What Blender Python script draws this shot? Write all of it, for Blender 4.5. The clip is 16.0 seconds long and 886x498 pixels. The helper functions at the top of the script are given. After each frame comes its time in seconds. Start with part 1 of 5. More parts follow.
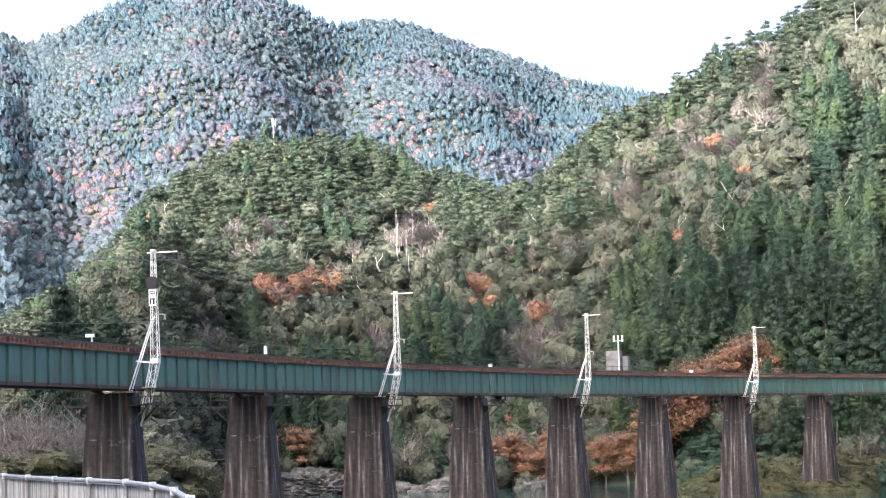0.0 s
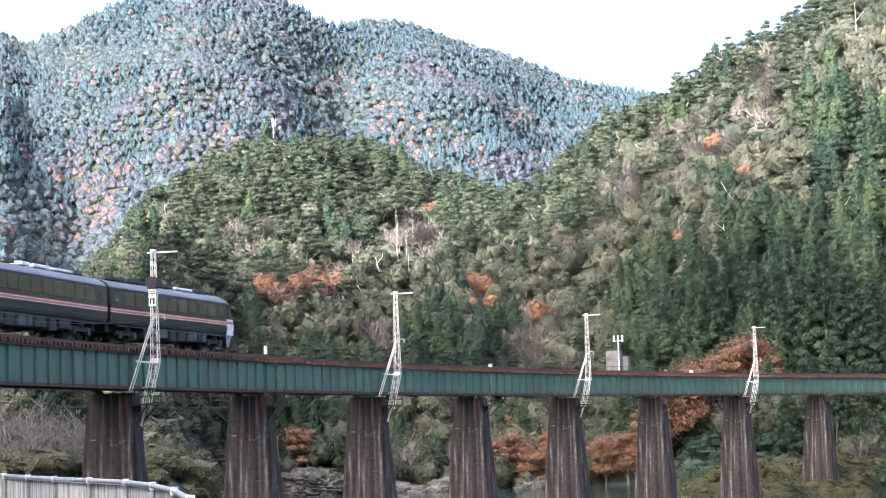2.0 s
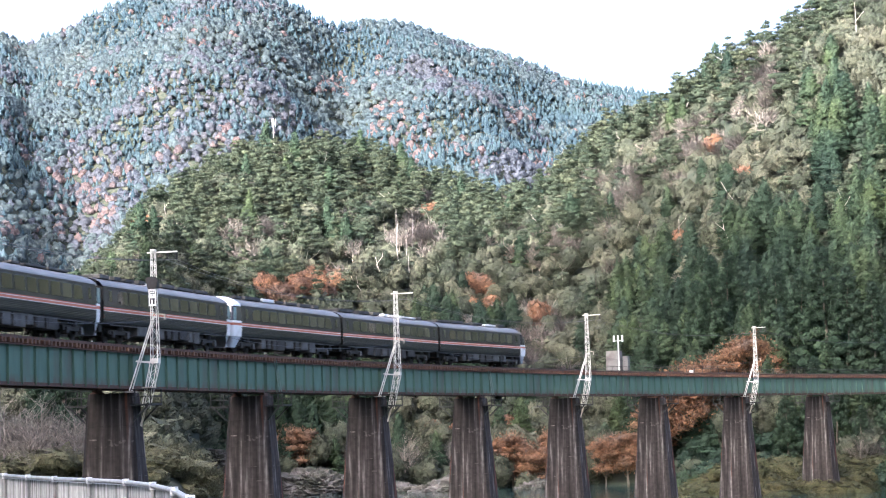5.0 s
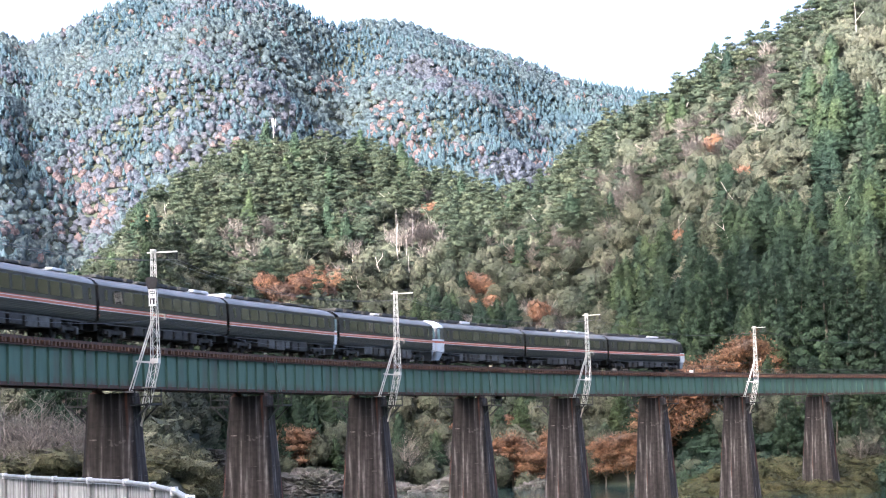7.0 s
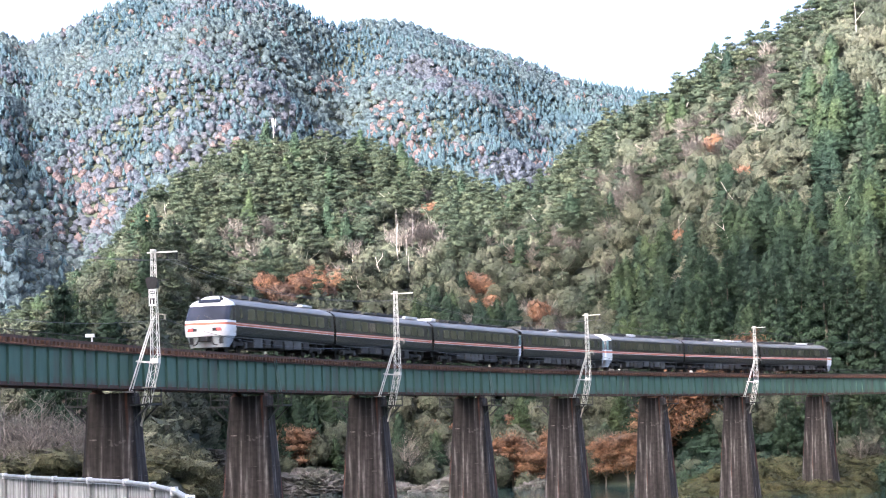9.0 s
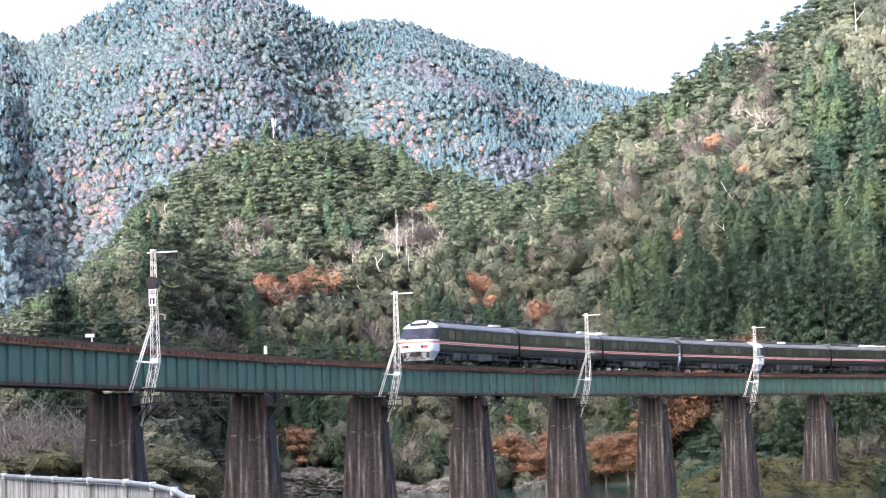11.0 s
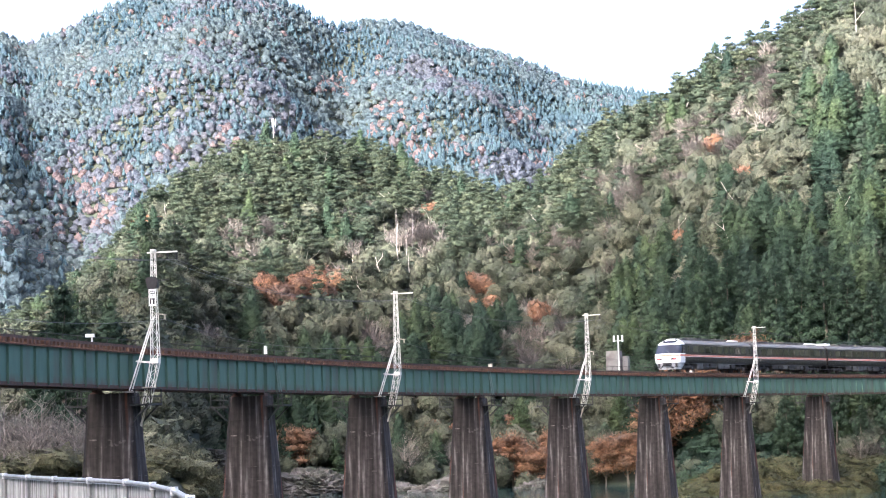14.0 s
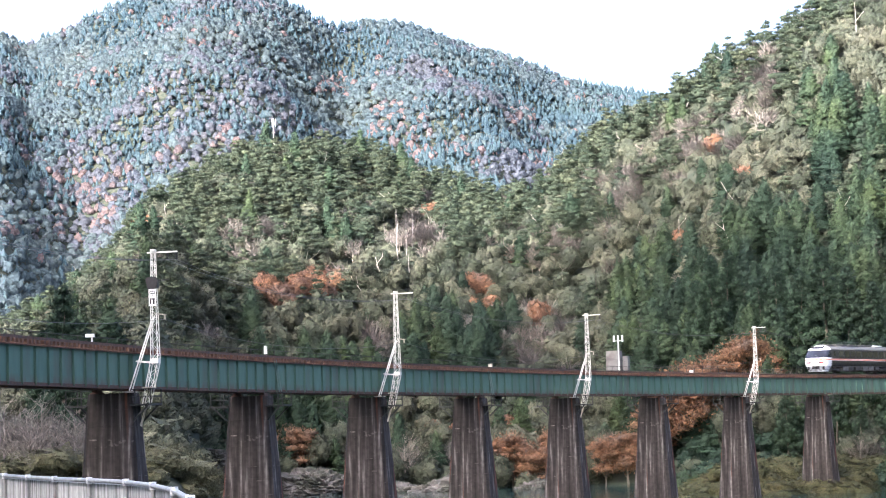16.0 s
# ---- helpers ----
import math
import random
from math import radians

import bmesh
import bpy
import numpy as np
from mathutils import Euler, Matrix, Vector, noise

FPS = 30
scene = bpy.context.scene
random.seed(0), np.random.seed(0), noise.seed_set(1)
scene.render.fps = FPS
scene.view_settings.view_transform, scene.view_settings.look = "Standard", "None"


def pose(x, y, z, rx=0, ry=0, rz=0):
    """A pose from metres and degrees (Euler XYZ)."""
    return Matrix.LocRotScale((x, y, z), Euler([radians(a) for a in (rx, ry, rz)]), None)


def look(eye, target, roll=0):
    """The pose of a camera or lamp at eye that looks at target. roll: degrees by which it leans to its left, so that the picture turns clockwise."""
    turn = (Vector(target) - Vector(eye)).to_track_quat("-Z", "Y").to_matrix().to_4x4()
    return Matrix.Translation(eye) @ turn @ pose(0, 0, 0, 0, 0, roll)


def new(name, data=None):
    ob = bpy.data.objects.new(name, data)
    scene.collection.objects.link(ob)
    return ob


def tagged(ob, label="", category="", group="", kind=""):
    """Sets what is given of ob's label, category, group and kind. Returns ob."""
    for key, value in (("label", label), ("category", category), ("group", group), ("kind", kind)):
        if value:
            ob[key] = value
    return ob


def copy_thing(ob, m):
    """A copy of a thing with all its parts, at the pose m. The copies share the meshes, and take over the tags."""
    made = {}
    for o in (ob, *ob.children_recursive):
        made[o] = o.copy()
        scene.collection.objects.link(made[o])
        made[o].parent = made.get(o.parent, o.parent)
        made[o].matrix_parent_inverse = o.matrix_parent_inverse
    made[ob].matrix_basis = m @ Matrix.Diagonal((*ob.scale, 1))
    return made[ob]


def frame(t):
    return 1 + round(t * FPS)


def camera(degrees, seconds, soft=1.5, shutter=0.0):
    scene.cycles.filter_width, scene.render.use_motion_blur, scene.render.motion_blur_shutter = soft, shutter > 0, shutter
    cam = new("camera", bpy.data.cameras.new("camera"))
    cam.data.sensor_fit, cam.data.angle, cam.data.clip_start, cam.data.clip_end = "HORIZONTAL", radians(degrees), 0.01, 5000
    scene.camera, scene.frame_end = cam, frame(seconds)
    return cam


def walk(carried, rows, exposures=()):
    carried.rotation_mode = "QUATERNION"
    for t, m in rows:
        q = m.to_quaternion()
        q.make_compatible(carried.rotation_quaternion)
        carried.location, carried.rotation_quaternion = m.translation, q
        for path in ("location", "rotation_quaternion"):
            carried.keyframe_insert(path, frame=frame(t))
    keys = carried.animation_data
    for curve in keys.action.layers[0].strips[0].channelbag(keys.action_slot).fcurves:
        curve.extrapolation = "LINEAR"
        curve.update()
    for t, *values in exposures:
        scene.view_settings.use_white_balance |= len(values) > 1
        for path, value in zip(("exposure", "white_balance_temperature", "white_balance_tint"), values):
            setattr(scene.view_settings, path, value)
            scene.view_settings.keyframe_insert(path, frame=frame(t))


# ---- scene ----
cam = camera(22.265, 16.0, soft=1.05, shutter=0.4)
EYE = Vector((0, 0, 10))
TILT = 0.07934
POSE = look(EYE, EYE + Vector((0, math.cos(TILT), math.sin(TILT))), -1.751)
walk(cam, [(0.0, POSE), (16.0, POSE)], [(0.0, 3.22, 5850, 14), (16.0, 3.22, 5850, 14)])

# ---- light ----
SUN_ELEVATION, SUN_AZIMUTH = radians(21), radians(212)   # azimuth clockwise from +y
SUN_WAY = Vector((math.sin(SUN_AZIMUTH) * math.cos(SUN_ELEVATION), math.cos(SUN_AZIMUTH) * math.cos(SUN_ELEVATION), math.sin(SUN_ELEVATION)))
world = bpy.data.worlds.new("sky")
scene.world = world
world.use_nodes = True
wn = world.node_tree.nodes
sky = wn.new("ShaderNodeTexSky")
sky.sky_type, sky.sun_disc = "NISHITA", False
sky.sun_elevation, sky.sun_rotation = SUN_ELEVATION, SUN_AZIMUTH
sky.air_density, sky.dust_density, sky.ozone_density = 0.5, 9.0, 0.5
wn["Background"].inputs["Strength"].default_value = 0.15
world.node_tree.links.new(sky.outputs[0], wn["Background"].inputs["Color"])
sun = new("sun", bpy.data.lights.new("sun", "SUN"))
sun.data.energy, sun.data.angle, sun.data.color = 2.2, radians(3), (1.0, 0.95, 0.89)
sun.matrix_world = look((0, 0, 300), Vector((0, 0, 300)) - SUN_WAY)


# ---- materials ----
def nodes(name, rough=0.7, metal=0.0, spec=0.4):
    m = bpy.data.materials.new(name)
    m.use_nodes = True
    b = m.node_tree.nodes["Principled BSDF"]
    b.inputs["Roughness"].default_value, b.inputs["Metallic"].default_value = rough, metal
    b.inputs["Specular IOR Level"].default_value = spec
    return m, m.node_tree.nodes, m.node_tree.links, b


def ramp(n, l, source, stops):
    r = n.new("ShaderNodeValToRGB")
    els = r.color_ramp.elements
    els[0].position, els[0].color = stops[0][0], (*stops[0][1], 1)
    els[1].position, els[1].color = stops[-1][0], (*stops[-1][1], 1)
    for p, c in stops[1:-1]:
        e = els.new(p)
        e.color = (*c, 1)
    l.new(source, r.inputs[0])
    return r.outputs[0]


def grain(n, l, scale, detail=4, stretch=(1, 1, 1), coords="Object"):
    tc, mp, nz = n.new("ShaderNodeTexCoord"), n.new("ShaderNodeMapping"), n.new("ShaderNodeTexNoise")
    mp.inputs["Scale"].default_value = stretch
    nz.inputs["Scale"].default_value, nz.inputs["Detail"].default_value = scale, detail
    l.new(tc.outputs[coords], mp.inputs[0])
    l.new(mp.outputs[0], nz.inputs["Vector"])
    return nz.outputs["Fac"]


def mix(n, l, a, b, fac, mode="MIX"):
    x = n.new("ShaderNodeMix")
    x.data_type, x.blend_type = "RGBA", mode
    for v, i in ((fac, 0), (a, 6), (b, 7)):
        if isinstance(v, (int, float)):
            x.inputs[i].default_value = v
        elif isinstance(v, tuple):
            x.inputs[i].default_value = (*v, 1)
        else:
            l.new(v, x.inputs[i])
    return x.outputs[2]


def bump(n, l, b, height, strength=0.3, distance=0.05):
    x = n.new("ShaderNodeBump")
    x.inputs["Strength"].default_value, x.inputs["Distance"].default_value = strength, distance
    l.new(height, x.inputs["Height"])
    l.new(x.outputs[0], b.inputs["Normal"])


def surface(name, dark, light, scale=2.0, rough=0.7, metal=0.0, stretch=(1, 1, 1), relief=0.2, stain=None, stain_scale=0.6, stain_at=(0.5, 0.7), spec=0.4, coords="Object"):
    """A worn surface: fine grain between two tones, and stains of a third at a larger scale."""
    m, n, l, b = nodes(name, rough, metal, spec)
    g = grain(n, l, scale, 6, stretch, coords)
    c = ramp(n, l, g, [(0.3, dark), (0.7, light)])
    if stain:
        f = ramp(n, l, grain(n, l, stain_scale, 5, stretch, coords), [(stain_at[0], (0, 0, 0)), (stain_at[1], (1, 1, 1))])
        c = mix(n, l, c, stain, f)
    l.new(c, b.inputs["Base Color"])
    if relief:
        bump(n, l, b, g, relief)
    return m


def foliage(name, tones, tree_scale=0.12, spread=0.14, stretch=(1, 1, 1), shine=0.1, fine=3.5, rough=0.4, gaps=0.0, thinness=0.25):
    """Leaves: the tone wanders from tree to tree, and each clump differs a little."""
    m, n, l, b = nodes(name, 0.65, 0.0, shine)
    g = grain(n, l, tree_scale, 2, stretch, "Object")
    step = 0.4 / (len(tones) - 1)
    c = ramp(n, l, g, [(0.3 + step * i, t) for i, t in enumerate(tones)])
    geo = n.new("ShaderNodeNewGeometry")
    lo, hi = 1 - spread, 1 + spread * 0.7
    v = ramp(n, l, geo.outputs["Random Per Island"], [(0.0, (lo, lo, lo)), (1.0, (hi, hi, hi * 0.92))])
    c = mix(n, l, c, v, 1.0, "MULTIPLY")
    c = mix(n, l, c, ramp(n, l, grain(n, l, fine, 3), [(0.34, (1 - rough, 1 - rough, 1 - rough)), (0.66, (1 + rough, 1 + rough, 1 + rough))]), 1.0, "MULTIPLY")
    l.new(c, b.inputs["Base Color"])
    thin, both = n.new("ShaderNodeBsdfTranslucent"), n.new("ShaderNodeMixShader")
    l.new(c, thin.inputs["Color"])
    both.inputs[0].default_value = thinness
    l.new(b.outputs[0], both.inputs[1])
    l.new(thin.outputs[0], both.inputs[2])
    out = both.outputs[0]
    if gaps:
        # ragged sprays: gaps between the small leaves
        clear, cut = n.new("ShaderNodeBsdfTransparent"), n.new("ShaderNodeMixShader")
        hole = ramp(n, l, grain(n, l, fine * 1.3, 2), [(gaps - 0.01, (1, 1, 1)), (gaps + 0.01, (0, 0, 0))])
        l.new(hole, cut.inputs[0])
        l.new(out, cut.inputs[1])
        l.new(clear.outputs[0], cut.inputs[2])
        out = cut.outputs[0]
    l.new(out, n["Material Output"].inputs["Surface"])
    return m


def girder_paint():
    m, n, l, b = nodes("aged green girder paint", 0.6, 0.0, 0.35)
    g = grain(n, l, 1.2, 6, (1, 1, 0.35))
    c = ramp(n, l, g, [(0.3, (0.055, 0.112, 0.084)), (0.7, (0.088, 0.16, 0.12))])
    c = mix(n, l, c, (0.06, 0.05, 0.038), ramp(n, l, grain(n, l, 0.6, 5, (1, 1, 0.35)), [(0.54, (0, 0, 0)), (0.78, (1, 1, 1))]))
    # rust creeping up from the bottom flange
    tc, sep = n.new("ShaderNodeTexCoord"), n.new("ShaderNodeSeparateXYZ")
    l.new(tc.outputs["Object"], sep.inputs[0])
    low = ramp(n, l, sep.outputs["Z"], [(0.12, (1, 1, 1)), (0.62, (0, 0, 0))])
    patchy = ramp(n, l, grain(n, l, 1.7, 5, (1, 1, 0.5)), [(0.38, (0, 0, 0)), (0.62, (1, 1, 1))])
    c = mix(n, l, c, (0.075, 0.05, 0.033), mix(n, l, low, patchy, 1.0, "MULTIPLY"))
    l.new(c, b.inputs["Base Color"])
    bump(n, l, b, g, 0.08)
    return m


GREEN_PAINT = girder_paint()
RUST = surface("rusted steel", (0.042, 0.024, 0.017), (0.12, 0.06, 0.04), 6, 0.85, 0.0, relief=0.25, stain=(0.05, 0.04, 0.035), stain_scale=2.0)
TIMBER = surface("brown bridge timber", (0.07, 0.035, 0.022), (0.17, 0.085, 0.05), 4, 0.85, 0.0, relief=0.3)
RAIL = surface("worn rail steel", (0.12, 0.08, 0.06), (0.22, 0.17, 0.14), 5, 0.45, 0.6, relief=0.1)
DARK_STEEL = surface("dark bracket steel", (0.01, 0.011, 0.011), (0.024, 0.026, 0.025), 5, 0.7, 0.1)
PALE_STEEL = surface("pale weathered bracket steel", (0.22, 0.2, 0.17), (0.4, 0.36, 0.3), 5, 0.7, 0.1)
WHITE_STEEL = surface("white painted lattice steel", (0.5, 0.49, 0.44), (0.68, 0.665, 0.61), 3, 0.5, 0.0, relief=0.05, stain=(0.28, 0.2, 0.14), stain_scale=1.6, stain_at=(0.64, 0.8))
ROCK = surface("grey riverside rock", (0.022, 0.02, 0.018), (0.17, 0.158, 0.145), 2.2, 0.9, relief=1.0, stretch=(1.0, 1.0, 2.2), stain=(0.03, 0.03, 0.02), stain_scale=0.7, stain_at=(0.42, 0.6))
for _n in ROCK.node_tree.nodes:
    if _n.type == "BUMP":
        _n.inputs["Distance"].default_value = 0.5
BLACK = surface("black painted metal", (0.012, 0.012, 0.014), (0.025, 0.025, 0.028), 6, 0.5)

def pier_concrete():
    m, n, l, b = nodes("streaked dark pier concrete", 0.9, 0.0, 0.25)
    fine = grain(n, l, 3.0, 6)
    streak = grain(n, l, 2.6, 4, (1, 1, 0.045), "Object")
    broad = grain(n, l, 0.5, 3, (1, 1, 0.25))
    c = ramp(n, l, streak, [(0.34, (0.016, 0.0135, 0.0125)), (0.48, (0.036, 0.031, 0.0285)), (0.58, (0.06, 0.053, 0.05)), (0.68, (0.2, 0.19, 0.18))])
    c = mix(n, l, c, (0.019, 0.016, 0.014), ramp(n, l, broad, [(0.4, (0, 0, 0)), (0.68, (0.8, 0.8, 0.8))]))
    lime = ramp(n, l, grain(n, l, 0.55, 0, (0.01, 0.01, 1.0)), [(0.496, (0, 0, 0)), (0.5, (1, 1, 1)), (0.504, (0, 0, 0))])
    broken = ramp(n, l, grain(n, l, 2.2, 5), [(0.52, (0, 0, 0)), (0.66, (0.6, 0.6, 0.6))])
    c = mix(n, l, c, (0.3, 0.27, 0.25), mix(n, l, lime, broken, 1.0, "MULTIPLY"))
    c = mix(n, l, c, (0.12, 0.045, 0.025), ramp(n, l, grain(n, l, 1.5, 2, (1, 1, 0.03)), [(0.64, (0, 0, 0)), (0.7, (0.7, 0.7, 0.7))]))
    c = mix(n, l, c, ramp(n, l, fine, [(0.3, (0.72, 0.7, 0.7)), (0.7, (1.2, 1.18, 1.15))]), 1.0, "MULTIPLY")
    l.new(c, b.inputs["Base Color"])
    bump(n, l, b, fine, 0.4, 0.04)
    return m

PIER = pier_concrete()


def ground_soil():
    m, n, l, b = nodes("undergrowth and soil", 0.95, 0.0, 0.1)
    c = ramp(n, l, grain(n, l, 0.35, 8), [(0.3, (0.022, 0.03, 0.022)), (0.5, (0.038, 0.046, 0.034)), (0.7, (0.065, 0.064, 0.048))])
    l.new(c, b.inputs["Base Color"])
    return m

SOIL = ground_soil()


def river():
    m, n, l, b = nodes("green river water", 0.08, 0.0, 0.5)
    b.inputs["Base Color"].default_value = (0.02, 0.045, 0.04, 1)
    bump(n, l, b, grain(n, l, 1.5, 4), 0.15, 0.1)
    return m

WATER = river()


# ---- mesh tools ----
def part(name, bm, material, parent=None, label=""):
    me = bpy.data.meshes.new(name)
    bm.to_mesh(me)
    bm.free()
    return hang(name, me, material, parent, label)


def hang(name, me, material, parent=None, label=""):
    if material is not None and not me.materials:
        me.materials.append(material)
    ob = new(name, me)
    if parent is not None:
        ob.parent = parent
    if label:
        ob["label"] = label
    return ob


def mesh_of(name, verts, tris, smooth=False, normals=None):
    """A mesh from arrays of corners and of triangles or quads."""
    me = bpy.data.meshes.new(name)
    verts, tris = np.asarray(verts, dtype=np.float32), np.asarray(tris, dtype=np.int32)
    k = tris.shape[1]
    me.vertices.add(len(verts))
    me.vertices.foreach_set("co", verts.ravel())
    me.loops.add(tris.size)
    me.loops.foreach_set("vertex_index", tris.ravel())
    me.polygons.add(len(tris))
    me.polygons.foreach_set("loop_start", np.arange(0, tris.size, k, dtype=np.int32))
    me.polygons.foreach_set("loop_total", np.full(len(tris), k, dtype=np.int32))
    if smooth:
        me.polygons.foreach_set("use_smooth", np.ones(len(tris), dtype=bool))
    me.update()
    if normals is not None:
        me.polygons.foreach_set("use_smooth", np.ones(len(tris), dtype=bool))
        me.attributes.new("custom_normal", "FLOAT_VECTOR", "POINT").data.foreach_set("vector", np.asarray(normals, dtype=np.float32).ravel())
        me.update()
    return me


def box(bm, sx, sy, sz, m=None, bevel=0.0, at=(0, 0, 0)):
    t = bmesh.new()
    bmesh.ops.create_cube(t, size=1.0, matrix=Matrix.Translation(at) @ Matrix.Diagonal((sx, sy, sz, 1)))
    if bevel:
        bmesh.ops.bevel(t, geom=t.edges[:], offset=bevel, segments=2, affect="EDGES", profile=0.6)
    join(bm, t, m)
    return bm


def join(bm, t, m=None):
    if m is not None:
        bmesh.ops.transform(t, matrix=m, verts=t.verts[:])
    me = bpy.data.meshes.new("tmp")
    t.to_mesh(me)
    t.free()
    bm.from_mesh(me)
    bpy.data.meshes.remove(me)


def rod(bm, a, b, r, sides=8, r2=None):
    """A round bar from a to b."""
    a, b = Vector(a), Vector(b)
    t = bmesh.new()
    bmesh.ops.create_cone(t, cap_ends=True, segments=sides, radius1=r, radius2=r if r2 is None else r2, depth=(b - a).length)
    join(bm, t, Matrix.Translation((a + b) / 2) @ (b - a).to_track_quat("Z", "Y").to_matrix().to_4x4())
    return bm


def bar(bm, a, b, w, h=None):
    """A square bar from a to b."""
    a, b = Vector(a), Vector(b)
    return box(bm, w, h or w, (b - a).length, Matrix.Translation((a + b) / 2) @ (b - a).to_track_quat("Z", "Y").to_matrix().to_4x4())


def empty(name, m, label, category, group="", kind=""):
    e = new(name)
    e.matrix_world = m
    e.empty_display_size = 0.3
    return tagged(e, label, category, group, kind)


def shape(build):
    bm = bmesh.new()
    build(bm)
    return bm


# ---- the line of the track ----
TRACK_X, TRACK_Y, TRACK_HEADING, RADIUS = -20.908, 111.248, 1.38179, 440.89
RAIL_Z = EYE.z + 5.092
SPAN, FIRST_PIER = 23.104, 12.80
GIRDER_TOP, GIRDER_BOTTOM = RAIL_Z - 0.45, RAIL_Z - 2.45
CURVE_FROM, CURVE_TO = -12.0, 205.0


def track(s, off=0.0):
    """Place on the track's centre line at s metres, moved off to its right, and its heading."""
    c = min(max(s, CURVE_FROM), CURVE_TO)
    th = TRACK_HEADING - c / RADIUS
    x = TRACK_X + RADIUS * (math.sin(TRACK_HEADING) - math.sin(th)) + (s - c) * math.cos(th)
    y = TRACK_Y + RADIUS * (math.cos(th) - math.cos(TRACK_HEADING)) + (s - c) * math.sin(th)
    return x + off * math.sin(th), y - off * math.cos(th), th


def on_track(s, z=0.0, off=0.0):
    """A pose on the track: x along the way of the train, y to its left."""
    x, y, th = track(s, off)
    return pose(x, y, z, 0, 0, math.degrees(th))


# ---- ground ----
RIDGE_FAR = [(-0.32, 0.150), (-0.234, 0.168), (-0.196, 0.181), (-0.185, 0.176), (-0.168, 0.181), (-0.150, 0.190), (-0.132, 0.197), (-0.107, 0.2055), (-0.074, 0.1955), (-0.054, 0.184), (-0.044, 0.180), (-0.031, 0.182),
             (-0.013, 0.180), (0.004, 0.173), (0.022, 0.167), (0.040, 0.161), (0.057, 0.153), (0.077, 0.148), (0.095, 0.144), (0.132, 0.134), (0.258, 0.118)]
RIDGE_NEAR = [(-0.32, 0.03), (-0.236, 0.037), (-0.198, 0.037), (-0.180, 0.046), (-0.165, 0.056), (-0.147, 0.074), (-0.129, 0.094), (-0.114, 0.104), (-0.096, 0.114), (-0.083, 0.118), (-0.066, 0.119), (-0.045, 0.118), (-0.025, 0.115),
              (-0.013, 0.108), (-0.003, 0.103), (0.017, 0.098), (0.030, 0.0945), (0.040, 0.0957), (0.055, 0.107), (0.068, 0.118), (0.084, 0.1305), (0.102, 0.136), (0.118, 0.145), (0.133, 0.1545), (0.149, 0.160), (0.159, 0.168), (0.172, 0.177), (0.203, 0.197), (0.264, 0.23), (0.4, 0.25)]


# unseen mountain crest shaped to shade the valley: metres across the sun's way, height
SHADE_RIDGE = [(-900, 180), (-520, 262), (-360, 285), (-300, 300), (-276, 315), (-258, 342), (-246, 378), (-232, 392), (-208, 382), (-165, 348), (-146, 331), (-127, 313), (-60, 285), (200, 270), (700, 200)]


# spurs and gullies of the far mountain, low down and high up: sight line and height
SPURS_LOW = [(-0.3, 10), (-0.225, 22), (-0.195, 14), (-0.163, -18), (-0.145, -6), (-0.118, 10), (-0.085, 10), (-0.055, -1), (-0.03, -6), (0.0, 8), (0.025, 10), (0.05, -8), (0.08, 6), (0.15, 0)]
SPURS_HIGH = [(-0.3, 0), (-0.215, 7), (-0.185, -11), (-0.16, -3), (-0.125, 10), (-0.088, 18), (-0.07, 8), (-0.042, -18), (-0.022, 0), (0.0, 13), (0.022, 10), (0.045, -13), (0.062, 1), (0.09, 8), (0.13, 0)]


def along(table, u):
    xs, ys = zip(*table)
    return np.interp(u, xs, ys)


def smooth(a, b, x):
    t = np.clip((x - a) / (b - a), 0, 1)
    return t * t * (3 - 2 * t)


def waves(x, y, size, seed):
    """Cheap smooth noise between about -1 and 1."""
    rng = np.random.RandomState(seed)
    out = 0
    for k in range(5):
        a, p, q = rng.uniform(0, 6.28), rng.uniform(0, 6.28), rng.uniform(0.7, 1.6)
        out = out + np.sin((x * math.cos(a) + y * math.sin(a)) * 6.28 * q / size + p + 1.3 * np.sin((x * math.sin(a) - y * math.cos(a)) * 4.1 / size))
    return out / 3.2


def near_ridge_depth(u):
    return along([(-0.3, 470), (-0.2, 480), (-0.1, 600), (-0.03, 640), (0.03, 600), (0.1, 560), (0.2, 480), (0.3, 430)], u)


def foot_depth(u):
    return along([(-0.3, 190), (-0.2, 215), (-0.13, 240), (-0.1, 318), (0.0, 330), (0.06, 330), (0.11, 318), (0.15, 306), (0.2, 300), (0.3, 295)], u)


def far_ridge_depth(u):
    return along([(-0.3, 1650), (-0.1, 1700), (0.0, 1760), (0.1, 1820), (0.3, 1900)], u)


